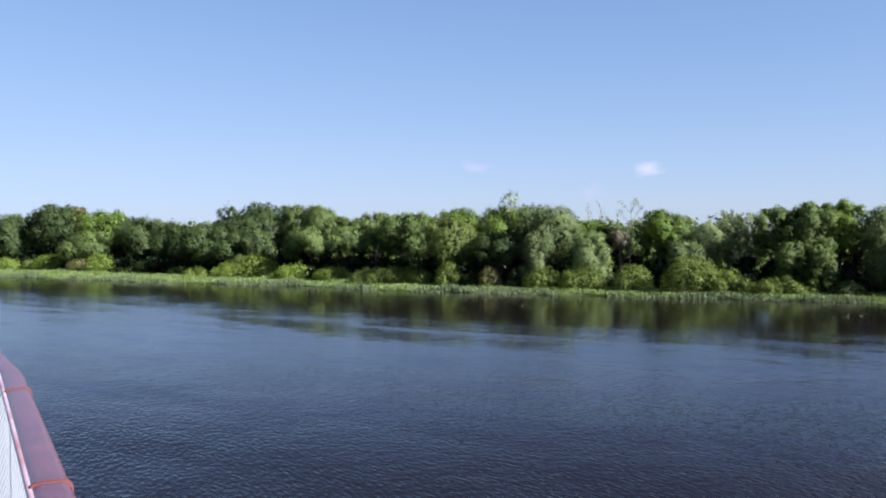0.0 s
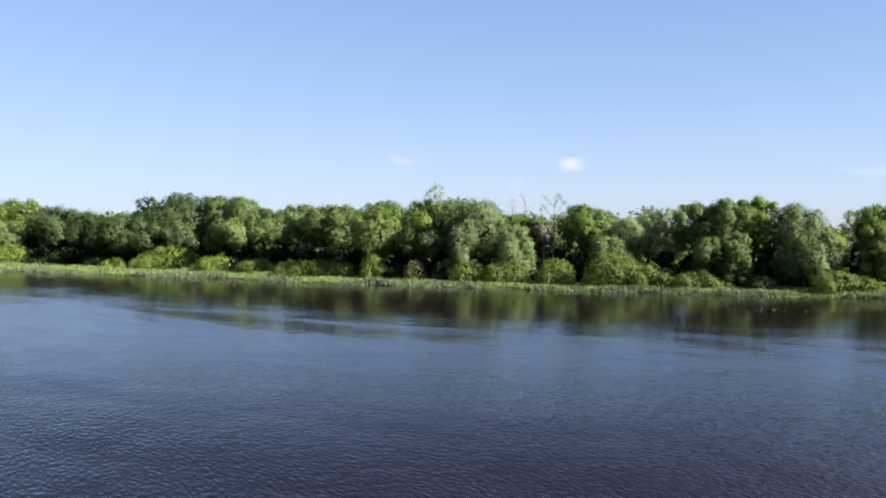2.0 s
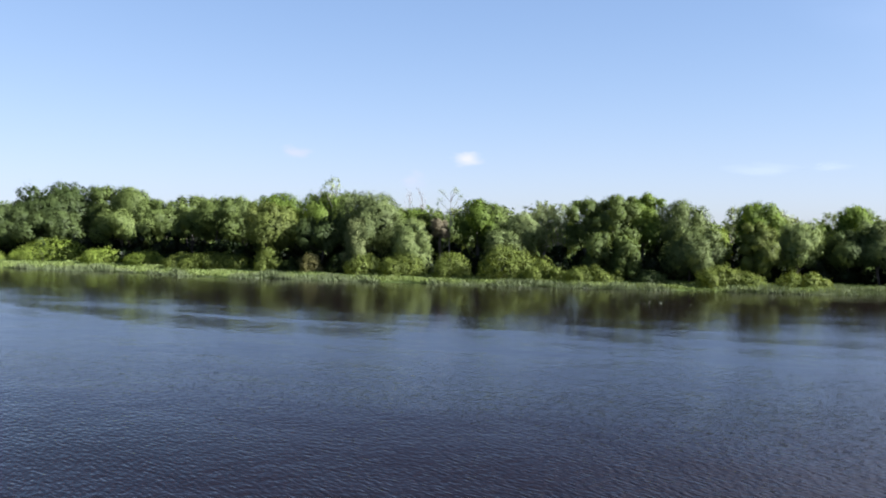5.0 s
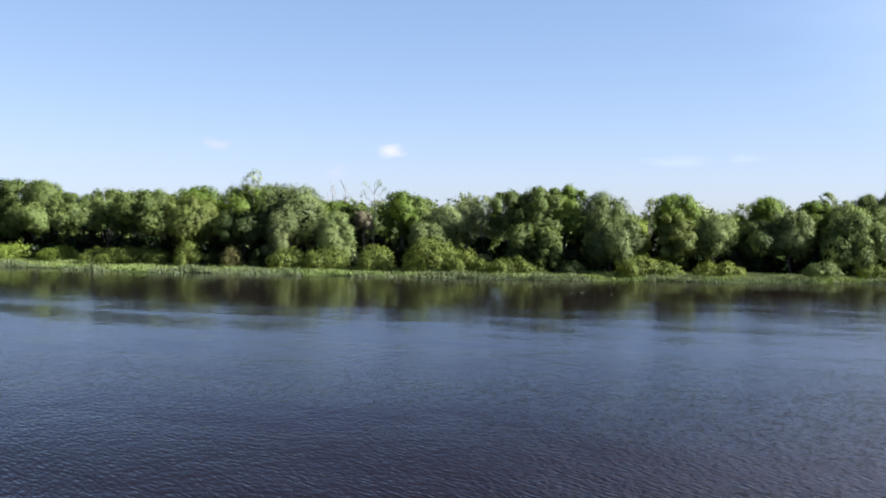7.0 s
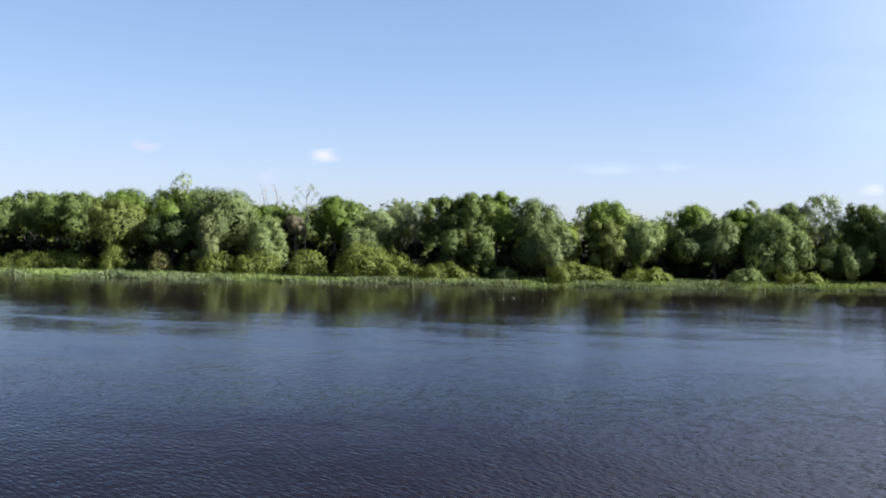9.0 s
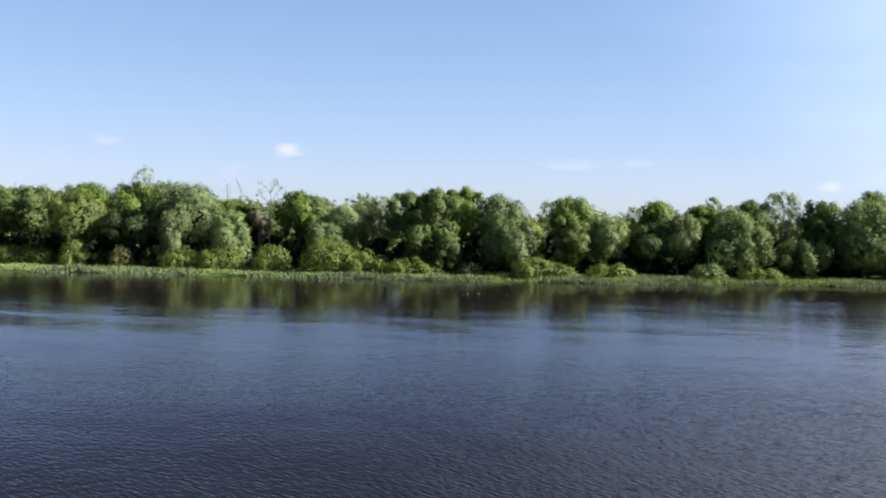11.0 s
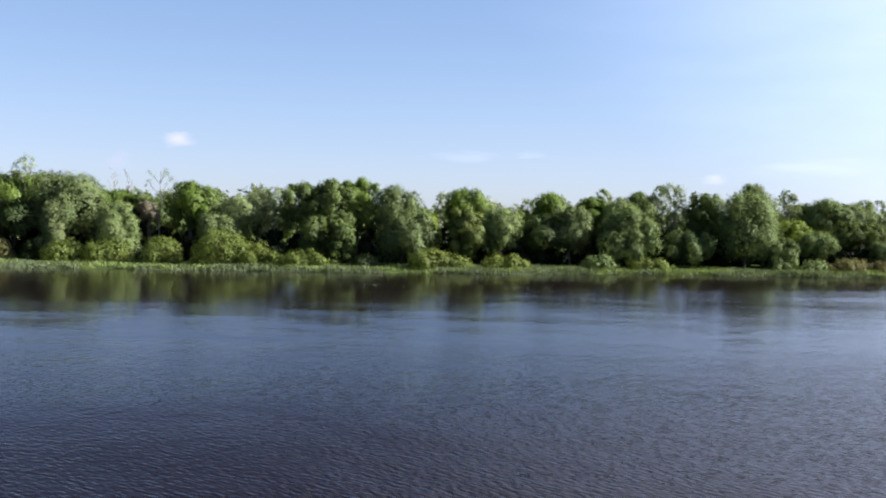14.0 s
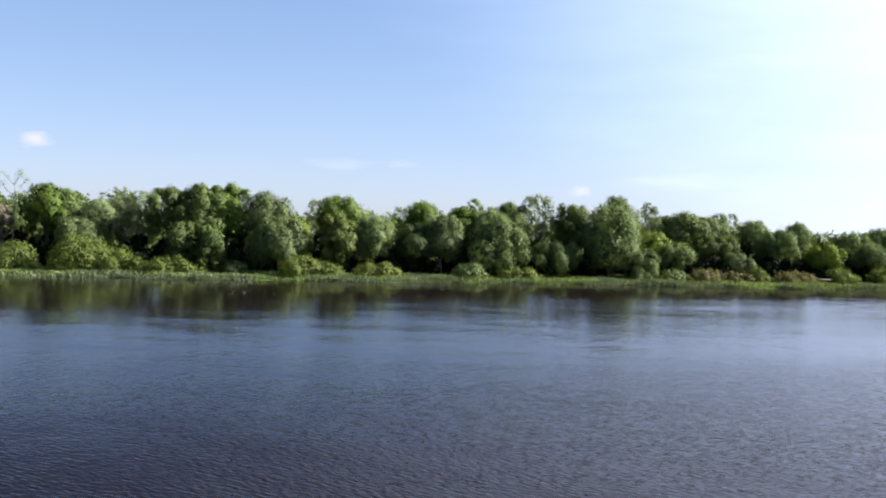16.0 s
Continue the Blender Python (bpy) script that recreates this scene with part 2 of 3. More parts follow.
NET_WHITE = cord_material()
HULL_WHITE = paint("hull_white_paint", (0.70, 0.71, 0.71), (0.80, 0.80, 0.79), 0.4, 2.0)
# pale tone paints the inner edge's highlight, red tone its worn patches
EDGE_HIGHLIGHT = paint("edge_highlight_worn", (0.16, 0.05, 0.045), (0.30, 0.25, 0.27), 0.35, 5.0)
DECK_GREY = paint("deck_grey_paint", (0.1500, 0.1575, 0.1575), (0.2100, 0.2100, 0.2025), 0.6, 3.0)
LILY = paint("lily_pale", (0.0640, 0.0880, 0.0320), (0.1280, 0.1440, 0.0720), 0.5, 8.0)

# ---------------------------------------------------------------- helpers for meshes


def quick_mesh(name, verts, faces, material, smooth=False):
    """A mesh from arrays: verts n x 3, faces m x k."""
    me = bpy.data.meshes.new(name)
    verts, faces = np.asarray(verts, np.float32), np.asarray(faces, np.int32)
    k = faces.shape[1]
    me.vertices.add(len(verts))
    me.vertices.foreach_set("co", verts.ravel())
    me.loops.add(faces.size)
    me.loops.foreach_set("vertex_index", faces.ravel())
    me.polygons.add(len(faces))
    me.polygons.foreach_set("loop_start", np.arange(0, faces.size, k, dtype=np.int32))
    me.polygons.foreach_set("use_smooth", np.full(len(faces), smooth))
    me.update(calc_edges=True)
    me.materials.append(material)
    return me


def part(name, me, parent, label=""):
    ob = new(name, me)
    ob.parent = parent
    return tagged(ob, label)


def bm_part(name, bm, material, parent, label="", smooth=False):
    me = bpy.data.meshes.new(name)
    bm.to_mesh(me)
    bm.free()
    me.materials.append(material)
    if smooth:
        me.polygons.foreach_set("use_smooth", [True] * len(me.polygons))
    return part(name, me, parent, label)


def tubes(paths, sides=6):
    """Tapered tubes: each path a list of (point, radius). Returns verts and faces."""
    V, F, n0 = [], [], 0
    ang = np.linspace(0, 2 * np.pi, sides, endpoint=False)
    for path in paths:
        P = np.array([p for p, _ in path], float)
        R = np.array([r for _, r in path], float)
        D = np.gradient(P, axis=0)
        D /= np.linalg.norm(D, axis=1)[:, None] + 1e-9
        side = np.cross(D, (0.31, 0.95, 0.07))
        side /= np.linalg.norm(side, axis=1)[:, None] + 1e-9
        up = np.cross(D, side)
        ring = P[:, None] + R[:, None, None] * (np.cos(ang)[None, :, None] * side[:, None] + np.sin(ang)[None, :, None] * up[:, None])
        V.append(ring.reshape(-1, 3))
        for i in range(len(P) - 1):
            for j in range(sides):
                k = (j + 1) % sides
                F.append((n0 + i * sides + j, n0 + i * sides + k, n0 + (i + 1) * sides + k, n0 + (i + 1) * sides + j))
        n0 += len(P) * sides
    return np.concatenate(V), np.array(F)


def bent(rng, a, b, r0, r1, steps=5, sag=0.12):
    """A wavering limb from a to b."""
    a, b = np.array(a, float), np.array(b, float)
    length = np.linalg.norm(b - a)
    out = []
    for i in range(steps):
        u = i / (steps - 1)
        p = a + (b - a) * u + (rng.normal(0, sag * length * 0.35, 3) * math.sin(math.pi * u) if 0 < i < steps - 1 else 0)
        out.append((p, r0 + (r1 - r0) * u))
    return out


def leaf_blades(rng, P, nor, leaf, droop, slim):
    """Three-cornered leaf blades at the points P with the normals nor."""
    n = len(P)
    nor = nor / (np.linalg.norm(nor, axis=1)[:, None] + 1e-9)
    ax = rng.normal(0, 1, (n, 3))
    ax[:, 2] -= droop
    ax -= nor * (ax * nor).sum(1)[:, None]
    ax /= np.linalg.norm(ax, axis=1)[:, None] + 1e-9
    cr = np.cross(nor, ax)
    s = leaf * rng.uniform(0.55, 1.45, n)[:, None]
    wd = s * slim * rng.uniform(0.7, 1.3, n)[:, None]
    V = np.stack([P - ax * s + cr * wd, P - ax * s * 0.8 - cr * wd, P + ax * s], 1).reshape(-1, 3)
    return V, np.arange(3 * n).reshape(n, 3)


def leaf_cloud(rng, lobes, count, leaf, droop=0.0, slim=0.5):
    """Leaves through the lobes (rows x, y, z, rx, rz), facing outwards on the whole."""
    lobes = np.asarray(lobes, float)
    w = lobes[:, 3] * (lobes[:, 3] + lobes[:, 4])
    L = lobes[rng.choice(len(lobes), count, p=w / w.sum())]
    d = rng.normal(0, 1, (count, 3))
    d[:, 2] += 0.25
    d /= np.linalg.norm(d, axis=1)[:, None]
    R = np.stack([L[:, 3], L[:, 3], L[:, 4]], 1)
    P = L[:, :3] + d * R * (rng.uniform(0.5, 1.03, count) ** 0.7)[:, None]
    return leaf_blades(rng, P, d + rng.normal(0, 0.5, (count, 3)) + (0, 0, 0.1), leaf, droop, slim)


def sprays(rng, boughs, count, leaf, core, droop=0.3, slim=0.55, per=6, reach=0.2, airy=0.25):
    """Leafy twigs over the outsides of the boughs (rows x, y, z, rx, rz): each a loose, drawn-out bunch of leaves.
    core: the whole crown, as a bough. airy: the share of the surface that stays open."""
    boughs = np.asarray(boughs, float)
    w = boughs[:, 3] * (boughs[:, 3] + boughs[:, 4])
    m = int(count / per * 2.6)
    L = boughs[rng.choice(len(boughs), m, p=w / w.sum())]
    d = rng.normal(0, 1, (m, 3))
    d[:, 2] += 0.2
    d /= np.linalg.norm(d, axis=1)[:, None]
    R = np.stack([L[:, 3], L[:, 3], L[:, 4]], 1)
    ph = rng.uniform(0, 6.3, 6)
    P = L[:, :3] + d * R
    # the surface swells and sinks, and opens where few twigs grow
    uneven = np.sin(P[:, 0] * 2.3 + 1.7 * P[:, 2] + ph[0]) * np.sin(P[:, 1] * 2.1 - 1.3 * P[:, 2] + ph[1]) + 0.7 * np.sin(P[:, 0] * 4.9 - P[:, 1] * 3.1 + ph[2]) * np.sin(P[:, 2] * 4.3 + ph[3])
    shell = 0.95 + 0.09 * uneven + np.abs(rng.normal(0, 0.05, m)) - 0.2 * rng.uniform(0, 1, m) ** 2
    P = L[:, :3] + d * R * shell[:, None]
    keep = uneven + rng.normal(0, 0.35, m) > np.quantile(uneven, airy) - 0.15
    for x_, y_, z_, a_, c_ in boughs:         # nothing deep inside a neighbouring bough
        q = ((P[:, 0] - x_) ** 2 + (P[:, 1] - y_) ** 2) / (a_ * a_) + ((P[:, 2] - z_) / c_) ** 2
        keep &= q > 0.52
    P, d = P[keep][: count // per], d[keep][: count // per]
    m = len(P)
    ax = 0.7 * d + rng.normal(0, 0.42, (m, 3))
    ax[:, 2] -= droop
    ax /= np.linalg.norm(ax, axis=1)[:, None]
    size = reach * np.clip(rng.lognormal(-0.1, 0.4, m), 0.4, 1.7)
    i = np.repeat(np.arange(m), per)
    n = len(i)
    Q = P[i] + ax[i] * (size[i] * rng.uniform(-0.9, 1.3, n))[:, None] + rng.normal(0, 1, (n, 3)) * (size[i] * 0.42)[:, None]
    out = (Q - np.array(core[:3])) / np.array([core[3], core[3], core[4]])
    out /= np.linalg.norm(out, axis=1)[:, None] + 1e-6
    nor = 0.68 * d[i] + 0.34 * out + rng.normal(0, 0.15, (n, 3)) + (0, 0, 0.08)
    return leaf_blades(rng, Q, nor, leaf, droop, slim)


def crown_boughs(rng, h, r, z0, weep=0.0):
    """Boughs that fill an uneven, lopsided crown between z0 and h with the half-width r."""
    tall = h - z0
    rows = []
    lean, lop, turn = rng.uniform(-0.2, 0.2) * r, rng.uniform(0.05, 0.22), rng.uniform(0, 6.3)
    n = int(11 + 2.6 * tall / max(r, 0.8))
    for i in range(n):
        u = ((i + rng.uniform(0, 1)) / n) ** 0.92
        th = i * 2.399963 + rng.uniform(-0.7, 0.7)
        prof = math.sin(math.pi * (0.22 + 0.62 * u)) ** 0.5 * (1 + lop * math.sin(th + turn + 2.2 * u) + 0.1 * math.sin(3 * th + turn))
        k = min(r, tall * 0.6) * float(np.clip(rng.lognormal(-1.08, 0.42), 0.16, 0.6))
        rad = max(0.0, r * prof - k * 0.75) * rng.uniform(0.85, 1.08)
        kz = min(k * rng.uniform(0.75, 1.15) * (1 + weep), tall * 0.42)
        z = z0 + kz * 0.7 + u * max(0.1, tall - 1.7 * kz)
        rows.append((lean * u + rad * math.cos(th), rad * math.sin(th), min(z, h - kz), k, kz))
    k = min(r * 0.3, tall * 0.18)
    rows.append((lean, 0, h - k, k, k))
    for i in range(4):                        # shoulders of the dome, and shoots over it
        k = min(r * rng.uniform(0.14, 0.32), tall * 0.2)
        rows.append((lean + (i - 1.5) * 0.38 * r, rng.uniform(-0.35, 0.35) * r, h - k - tall * rng.uniform(0.0, 0.15), k, k * 1.15))
    rows.append((0, 0, z0 + tall * 0.42, r * 0.46, tall * 0.34))
    return rows


def bank(x):
    """The y of the far water's edge."""
    return float(np.interp(x, BANK_X, BANK_Y)) + 0.45 * math.sin(x * 0.31) + 0.3 * math.sin(x * 0.83 + 1)


BANK_X = (-3000, -71, -47, -19, -6, 20, 46, 76, 109, 3000)
BANK_Y = (1626.5, 162, 144, 128.5, 117, 103.5, 90.5, 79.5, 61.5, -1384)


def set_back(x):
    """How far the line of bushes stands behind the water's edge."""
    return float(np.interp(x, (-75, -20, 10, 50, 80, 110), (15, 9, 6.0, 4.0, 4.5, 7.5)))


def land(x, y):
    """Height of the ground."""
    d = y - bank(x)
    if d < 0:
        return max(-2.5, -0.05 + d * 0.28)
    return 0.22 * min(1, d / 1.5) + 0.5 * (1 - math.exp(-max(0, d - 2) / 14)) - 0.018 * max(0, d - 75)   # the land falls away behind the woods


# ---------------------------------------------------------------- river and ground
rows_d = [-400, -60, -12, -5, -2.5, -1, -0.3, 0.3, 0.8, 1.6, 3, 5, 8, 12, 18, 26, 40, 70, 140, 300, 700, 1800]
cols_x = [-3000, -1600, -900, -500, -300, -200] + list(range(-150, 201, 2)) + [260, 340, 500, 900, 1600, 3000]
gv = [(x, bank(x) + d, land(x, bank(x) + d) + (noise.noise((x * 0.3, d * 0.3, 3)) * 0.12 if d > 2 else 0)) for d in rows_d for x in cols_x]
nc = len(cols_x)
gf = [(i * nc + j, i * nc + j + 1, (i + 1) * nc + j + 1, (i + 1) * nc + j) for i in range(len(rows_d) - 1) for j in range(nc - 1)]
tagged(new("ground", quick_mesh("ground", gv, gf, GROUND, True)), "grassy earth bank behind the river", "ground", kind="structure")
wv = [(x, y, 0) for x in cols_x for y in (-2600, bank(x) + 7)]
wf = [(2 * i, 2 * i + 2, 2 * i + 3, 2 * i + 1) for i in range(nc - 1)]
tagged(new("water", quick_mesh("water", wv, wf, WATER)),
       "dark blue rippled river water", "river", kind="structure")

# ---------------------------------------------------------------- trees and bushes


def tree(kind, x, y, top, r, seed, low=0.0):
    rng = np.random.default_rng(1000 + seed)
    z = land(x, y) - 0.05
    h = top - z
    holder = new("tree" if kind not in ("silver", "pale") else "willow_tree")
    holder.location = (x, y, z)
    tagged(holder, f"{WORD.get(kind, WORD['sparse'])} tree with a rounded crown on the bank", "tree", group="trees on the bank")
    wisp = kind == "wisp"
    kind = "sparse" if wisp else kind
    thin = kind == "sparse"
    weep = {"silver": 0.35, "pale": 0.6, "grey": 0.3}.get(kind, 0.0)
    r = r * (1.35 if wisp else 1.1 if thin else 1.13 if top < 8.3 else 1.2)
    z0 = h * (0.72 if wisp else 0.35) if thin else 0.1 + 0.75 * low * h
    boughs = crown_boughs(rng, h, r, z0, weep)
    if thin:
        boughs = [b_ for b_ in boughs[:-1] if rng.uniform() < 0.75]
    want = (40 if wisp else 95 if thin else 205) * 6.3 * r * (h - z0)
    count = int(min(22000, want))
    wide = math.sqrt(want / count)            # fewer, broader leaves on the largest crowns
    core = (0, 0, z0 + 0.35 * (h - z0), r, 0.65 * (h - z0))
    V, F = sprays(rng, boughs, count, 0.08 * wide, core, 0.75 if weep else 0.15, 0.5 if weep else 0.62, 6, (0.21 if weep else 0.16) * wide, 0.5 if thin else 0.06)
    if not thin:                              # the dense inside of the crown
        inner = [(b_[0] * 0.86, b_[1] * 0.86, b_[2] - 0.1 * b_[4], b_[3] * 0.7, b_[4] * 0.7) for b_ in boughs]
        V2, F2 = leaf_cloud(rng, inner, 2200, 0.2 * wide, 0.2, 0.7)
        part("inner_foliage", quick_mesh("inner_foliage", V2, F2, LEAF[kind]), holder, "older leaves inside the crown")
    limbs = [bent(rng, (0, 0, -0.3), (rng.normal(0, 0.05) * h, 0, h * 0.62), 0.022 * h, 0.010 * h, 6, 0.05)]
    for b_ in boughs[: 14 if thin else 9]:
        base = limbs[0][rng.integers(2, 5)][0]
        limbs.append(bent(rng, base, b_[:3], 0.007 * h, 0.0018 * h, 5, 0.14))
    tv, tf = tubes(limbs[:1] if thin else limbs)
    trunk = part("trunk", quick_mesh("trunk", tv, tf, DEADWOOD if thin else BARK, True), holder)
    for limb in limbs[1:] if thin else ():    # limbs that show through a thin crown
        part("limb", quick_mesh("limb", *tubes([limb]), DEADWOOD, True), trunk)
    part("crown", quick_mesh("crown", V, F, LEAF[kind]), holder)
    return holder


def bush(kind, x, y, top, r, seed):
    kind = "fresholive" if kind == "olive" else kind
    rng = np.random.default_rng(5000 + seed)
    z = land(x, y) - 0.05
    h = max(1.2, top - z)
    holder = new("bush")
    holder.location = (x, y, z)
    tagged(holder, f"{WORD[kind]} rounded bush behind the reeds", "bush", group="bushes on the bank")
    r = r * 1.08
    boughs, n = [], int(6 + 3 * r)
    for i in range(n):
        u = -1 + 2 * (i + rng.uniform(0.1, 0.9)) / n
        k = min(r, h) * float(np.clip(rng.lognormal(-1.1, 0.3), 0.18, 0.5))
        cap = h * (math.sqrt(max(0.0, 1 - (abs(u) * 0.93) ** 2.6)) * rng.uniform(0.84, 1.03))
        boughs.append((u * (r - k * 0.8), rng.uniform(-0.6, 0.6) * min(r, 2.0), max(k * 0.6, cap - k * 1.1), k, k * 1.1))
        boughs.append((u * (r - k * 0.8), rng.uniform(-0.7, 0.2) * min(r, 2.0), max(k * 0.6, (cap - k) * rng.uniform(0.2, 0.7)), k, k))
    core = (0, 0, 0.2 * h, r, 0.85 * h)
    V, F = sprays(rng, boughs, int(min(14000, 1150 * r * h)), 0.068, core, -0.35, 0.5, 6, 0.13, 0.05)
    V[:, 2] = np.maximum(V[:, 2], 0.02)
    inner = [(b_[0] * 0.9, b_[1], b_[2] * 0.92, b_[3] * 0.84, b_[4] * 0.84) for b_ in boughs]
    V2, F2 = leaf_cloud(rng, inner, 1500, 0.13, 0.2, 0.7)
    V2[:, 2] = np.maximum(V2[:, 2], 0.02)
    part("inner_foliage", quick_mesh("inner_foliage", V2, F2, LEAF[kind]), holder, "older leaves inside the bush")
    stems = [bent(rng, (rng.uniform(-0.3, 0.3) * r, rng.uniform(-0.3, 0.3), -0.15), boughs[2 * i][:3], 0.05, 0.012, 4) for i in range(min(n, 7))]
    sv, sf = tubes(stems, 5)
    part("stem", quick_mesh("stem", sv, sf, BARK, True), holder)
    part("foliage", quick_mesh("foliage", V, F, LEAF[kind]), holder)
    return holder


def dead_tree(x, y, top, r, seed):
    rng = np.random.default_rng(9000 + seed)
    z = land(x, y) - 0.05
    h = top - z
    holder = new("dead_tree")
    holder.location = (x, y, z)
    tagged(holder, "bare dead tree with grey forked branches", "tree", group="dead trees on the bank")
    main = bent(rng, (0, 0, -0.2), (rng.normal(0, 0.2), 0, h * 0.97), 0.11, 0.02, 8, 0.03)
    limbs, twigs = [main], []
    for i in range(11):
        k = rng.integers(3, 7)
        p = main[k][0]
        s = rng.choice((-1, 1))
        end = p + np.array([s * r * rng.uniform(0.35, 1.0), rng.normal(0, 0.5), h * rng.uniform(0.06, 0.22)])
        end[2] = min(end[2], h)
        limb = bent(rng, p, end, 0.038, 0.014, 5, 0.12)
        limbs.append(limb)
        for j in range(4):
            q = limb[rng.integers(2, 5)][0]
            twigs.append(bent(rng, q, q + np.array([s * rng.uniform(0, 0.35), rng.normal(0, 0.2), rng.uniform(0.15, 0.6)]), 0.014, 0.008, 3))
    tv, tf = tubes([main], 7)
    part("trunk", quick_mesh("trunk", tv, tf, DEADWOOD, True), holder)
    for i, limb in enumerate(limbs[1:]):
        branch = part("branch", quick_mesh("branch", *tubes([limb], 5), DEADWOOD, True), holder)
        for twig in twigs[4 * i:4 * i + 4]:
            part("twig", quick_mesh("twig", *tubes([twig], 5), DEADWOOD, True), branch)
    if r > 0.8:                               # a few last leaves at the tips
        tips = [(*(t_[-1][0]), 0.22, 0.2) for t_ in twigs if t_[-1][0][2] > 0.72 * h]
        V, F = leaf_cloud(rng, [(a_, b_, c_, 0.4, 0.35) for a_, b_, c_, _, _ in tips], 900, 0.045, 0.2, 0.6)
        part("foliage", quick_mesh("foliage", V, F, LEAF["sparse"]), holder, "last pale leaves on the twigs")
    return holder


tree("greydark", -89.6, 194.8, 12.0, 3.91, 1, 0.2)
tree("greydark", -81.0, 193.6, 13.8, 4.59, 2, 0.2)
tree("rustgreen", -77.9, 196.9, 13.3, 2.51, 3, 0.2)
tree("bright", -67.5, 187.1, 12.3, 5.23, 4, 0.2)
tree("greydark", -57.1, 180.2, 10.8, 4.05, 5, 0.2)
tree("greydark", -48.7, 167.9, 9.5, 3.37, 6, 0.2)
tree("mid", -67.9, 180.4, 8.3, 4.06, 7, 0.2)
bush("lime", -40.4, 152.1, 2.3, 1.79, 8)
bush("dark", -56.7, 165.8, 0.5, 2.91, 9)
tree("greydark", -39.8, 157.7, 9.1, 4.70, 10, 0.2)
bush("lime", -77.0, 181.6, 4.0, 3.09, 11)
bush("cream", -68.6, 175.0, 3.1, 2.34, 12)
bush("lime", -63.5, 171.7, 4.1, 2.51, 13)
bush("dark", -52.6, 163.2, 3.1, 1.69, 14)
bush("lime", -88.2, 187.1, 3.1, 3.42, 15)
bush("olive", -81.8, 182.9, 2.8, 1.45, 16)
bush("dark", -42.8, 154.7, 2.2, 2.83, 17)
tree("greydark", -36.4, 158.5, 9.7, 3.09, 18, 0.2)
tree("greydark", -32.0, 162.5, 12.8, 5.68, 19, 0.2)
tree("mid", -24.9, 159.9, 12.3, 3.62, 20, 0.2)
tree("mid", -20.2, 152.8, 11.9, 2.73, 21, 0.46)
tree("greydark", -30.9, 152.9, 8.0, 4.44, 22, 0.2)
tree("mid", -20.3, 144.7, 8.5, 4.06, 23, 0.46)
tree("mid", -15.4, 148.4, 10.0, 3.02, 24, 0.46)
tree("mid", -9.8, 138.9, 10.3, 3.34, 25, 0.46)
bush("lime", -30.3, 146.5, 4.3, 5.12, 26)
bush("lime", -22.2, 140.1, 3.0, 2.84, 27)
bush("lime", -36.0, 149.2, 2.3, 1.50, 28)
bush("lime", -15.7, 134.7, 2.6, 3.06, 29)
bush("dark", 3.5, 119.3, 2.2, 1.45, 30)
bush("olive", -9.9, 129.1, 2.7, 3.03, 31)
tree("mid", -6.0, 132.2, 10.2, 3.50, 32, 0.46)
tree("grey", -2.5, 131.9, 9.8, 1.99, 33, 0.46)
tree("bright", 1.6, 133.4, 10.8, 3.23, 34, 0.46)
tree("olive", 1.1, 123.7, 9.3, 3.22, 35, 0.36)
tree("wisp", 9.5, 127.6, 12.9, 1.09, 36, 0.46)
tree("bright", 9.1, 127.9, 10.9, 3.27, 37, 0.46)
tree("silver", 13.4, 118.3, 10.9, 3.62, 38, 0.36)
# this tree stands in shadow, which its darker leaf colour carries
tree("greydark", 7.5, 120.8, 7.6, 3.31, 39, 0.36)
tree("pale", 11.3, 115.0, 7.5, 1.48, 40)
tree("bright", 18.6, 120.3, 8.8, 2.59, 41, 0.46)
tree("grey", 18.1, 112.7, 7.5, 2.22, 42, 0.12)
tree("dark", 20.7, 115.2, 8.1, 1.56, 43, 0.46)
tree("rust", 21.5, 112.6, 7.4, 1.1, 44, 0.85)
dead_tree(19.1, 121.0, 11.4, 0.74, 45)
dead_tree(20.5, 121.3, 11.2, 0.67, 46)
dead_tree(23.0, 113.9, 11.3, 1.19, 47)
tree("bright", 26.2, 112.1, 9.9, 2.36, 48, 0.46)
tree("mid", 28.4, 111.9, 9.1, 1.74, 49, 0.46)
bush("olive", -5.8, 125.0, 3.0, 4.75, 50)
bush("olive", 0.8, 121.0, 3.8, 1.76, 51)
bush("rustgreen", 5.8, 117.3, 3.1, 1.57, 52)
bush("dark", 9.2, 115.7, 3.1, 1.55, 53)
bush("yellow", 12.3, 113.5, 3.3, 2.57, 54)
bush("olive", 16.6, 111.0, 3.3, 2.73, 55)
bush("olive", 22.0, 108.0, 3.5, 2.20, 56)
tree("silver", 31.7, 110.2, 8.3, 2.16, 57, 0.46)
tree("silver", 28.5, 107.8, 6.3, 2.03, 58, 0.36)
bush("olive", 28.0, 104.7, 4.6, 3.29, 59)
bush("olive", 31.3, 102.9, 3.2, 1.96, 60)
tree("sparse", 34.4, 110.7, 9.7, 1.83, 61, 0.46)
tree("sparse", 35.8, 108.9, 9.3, 1.81, 62, 0.46)
tree("mid", 37.9, 105.8, 9.9, 2.87, 63, 0.46)
tree("mid", 41.4, 103.8, 10.5, 2.17, 64, 0.46)
tree("bright", 44.8, 104.9, 10.7, 2.42, 65, 0.46)
tree("silver", 48.6, 102.1, 9.9, 2.60, 66, 0.46)
tree("silver", 47.1, 96.8, 7.0, 3.06, 67, 0.12)
tree("mid", 37.5, 101.0, 6.0, 1.51, 68)
tree("mid", 40.1, 99.5, 5.8, 1.57, 69)
bush("olive", 36.6, 99.5, 2.5, 3.49, 70)
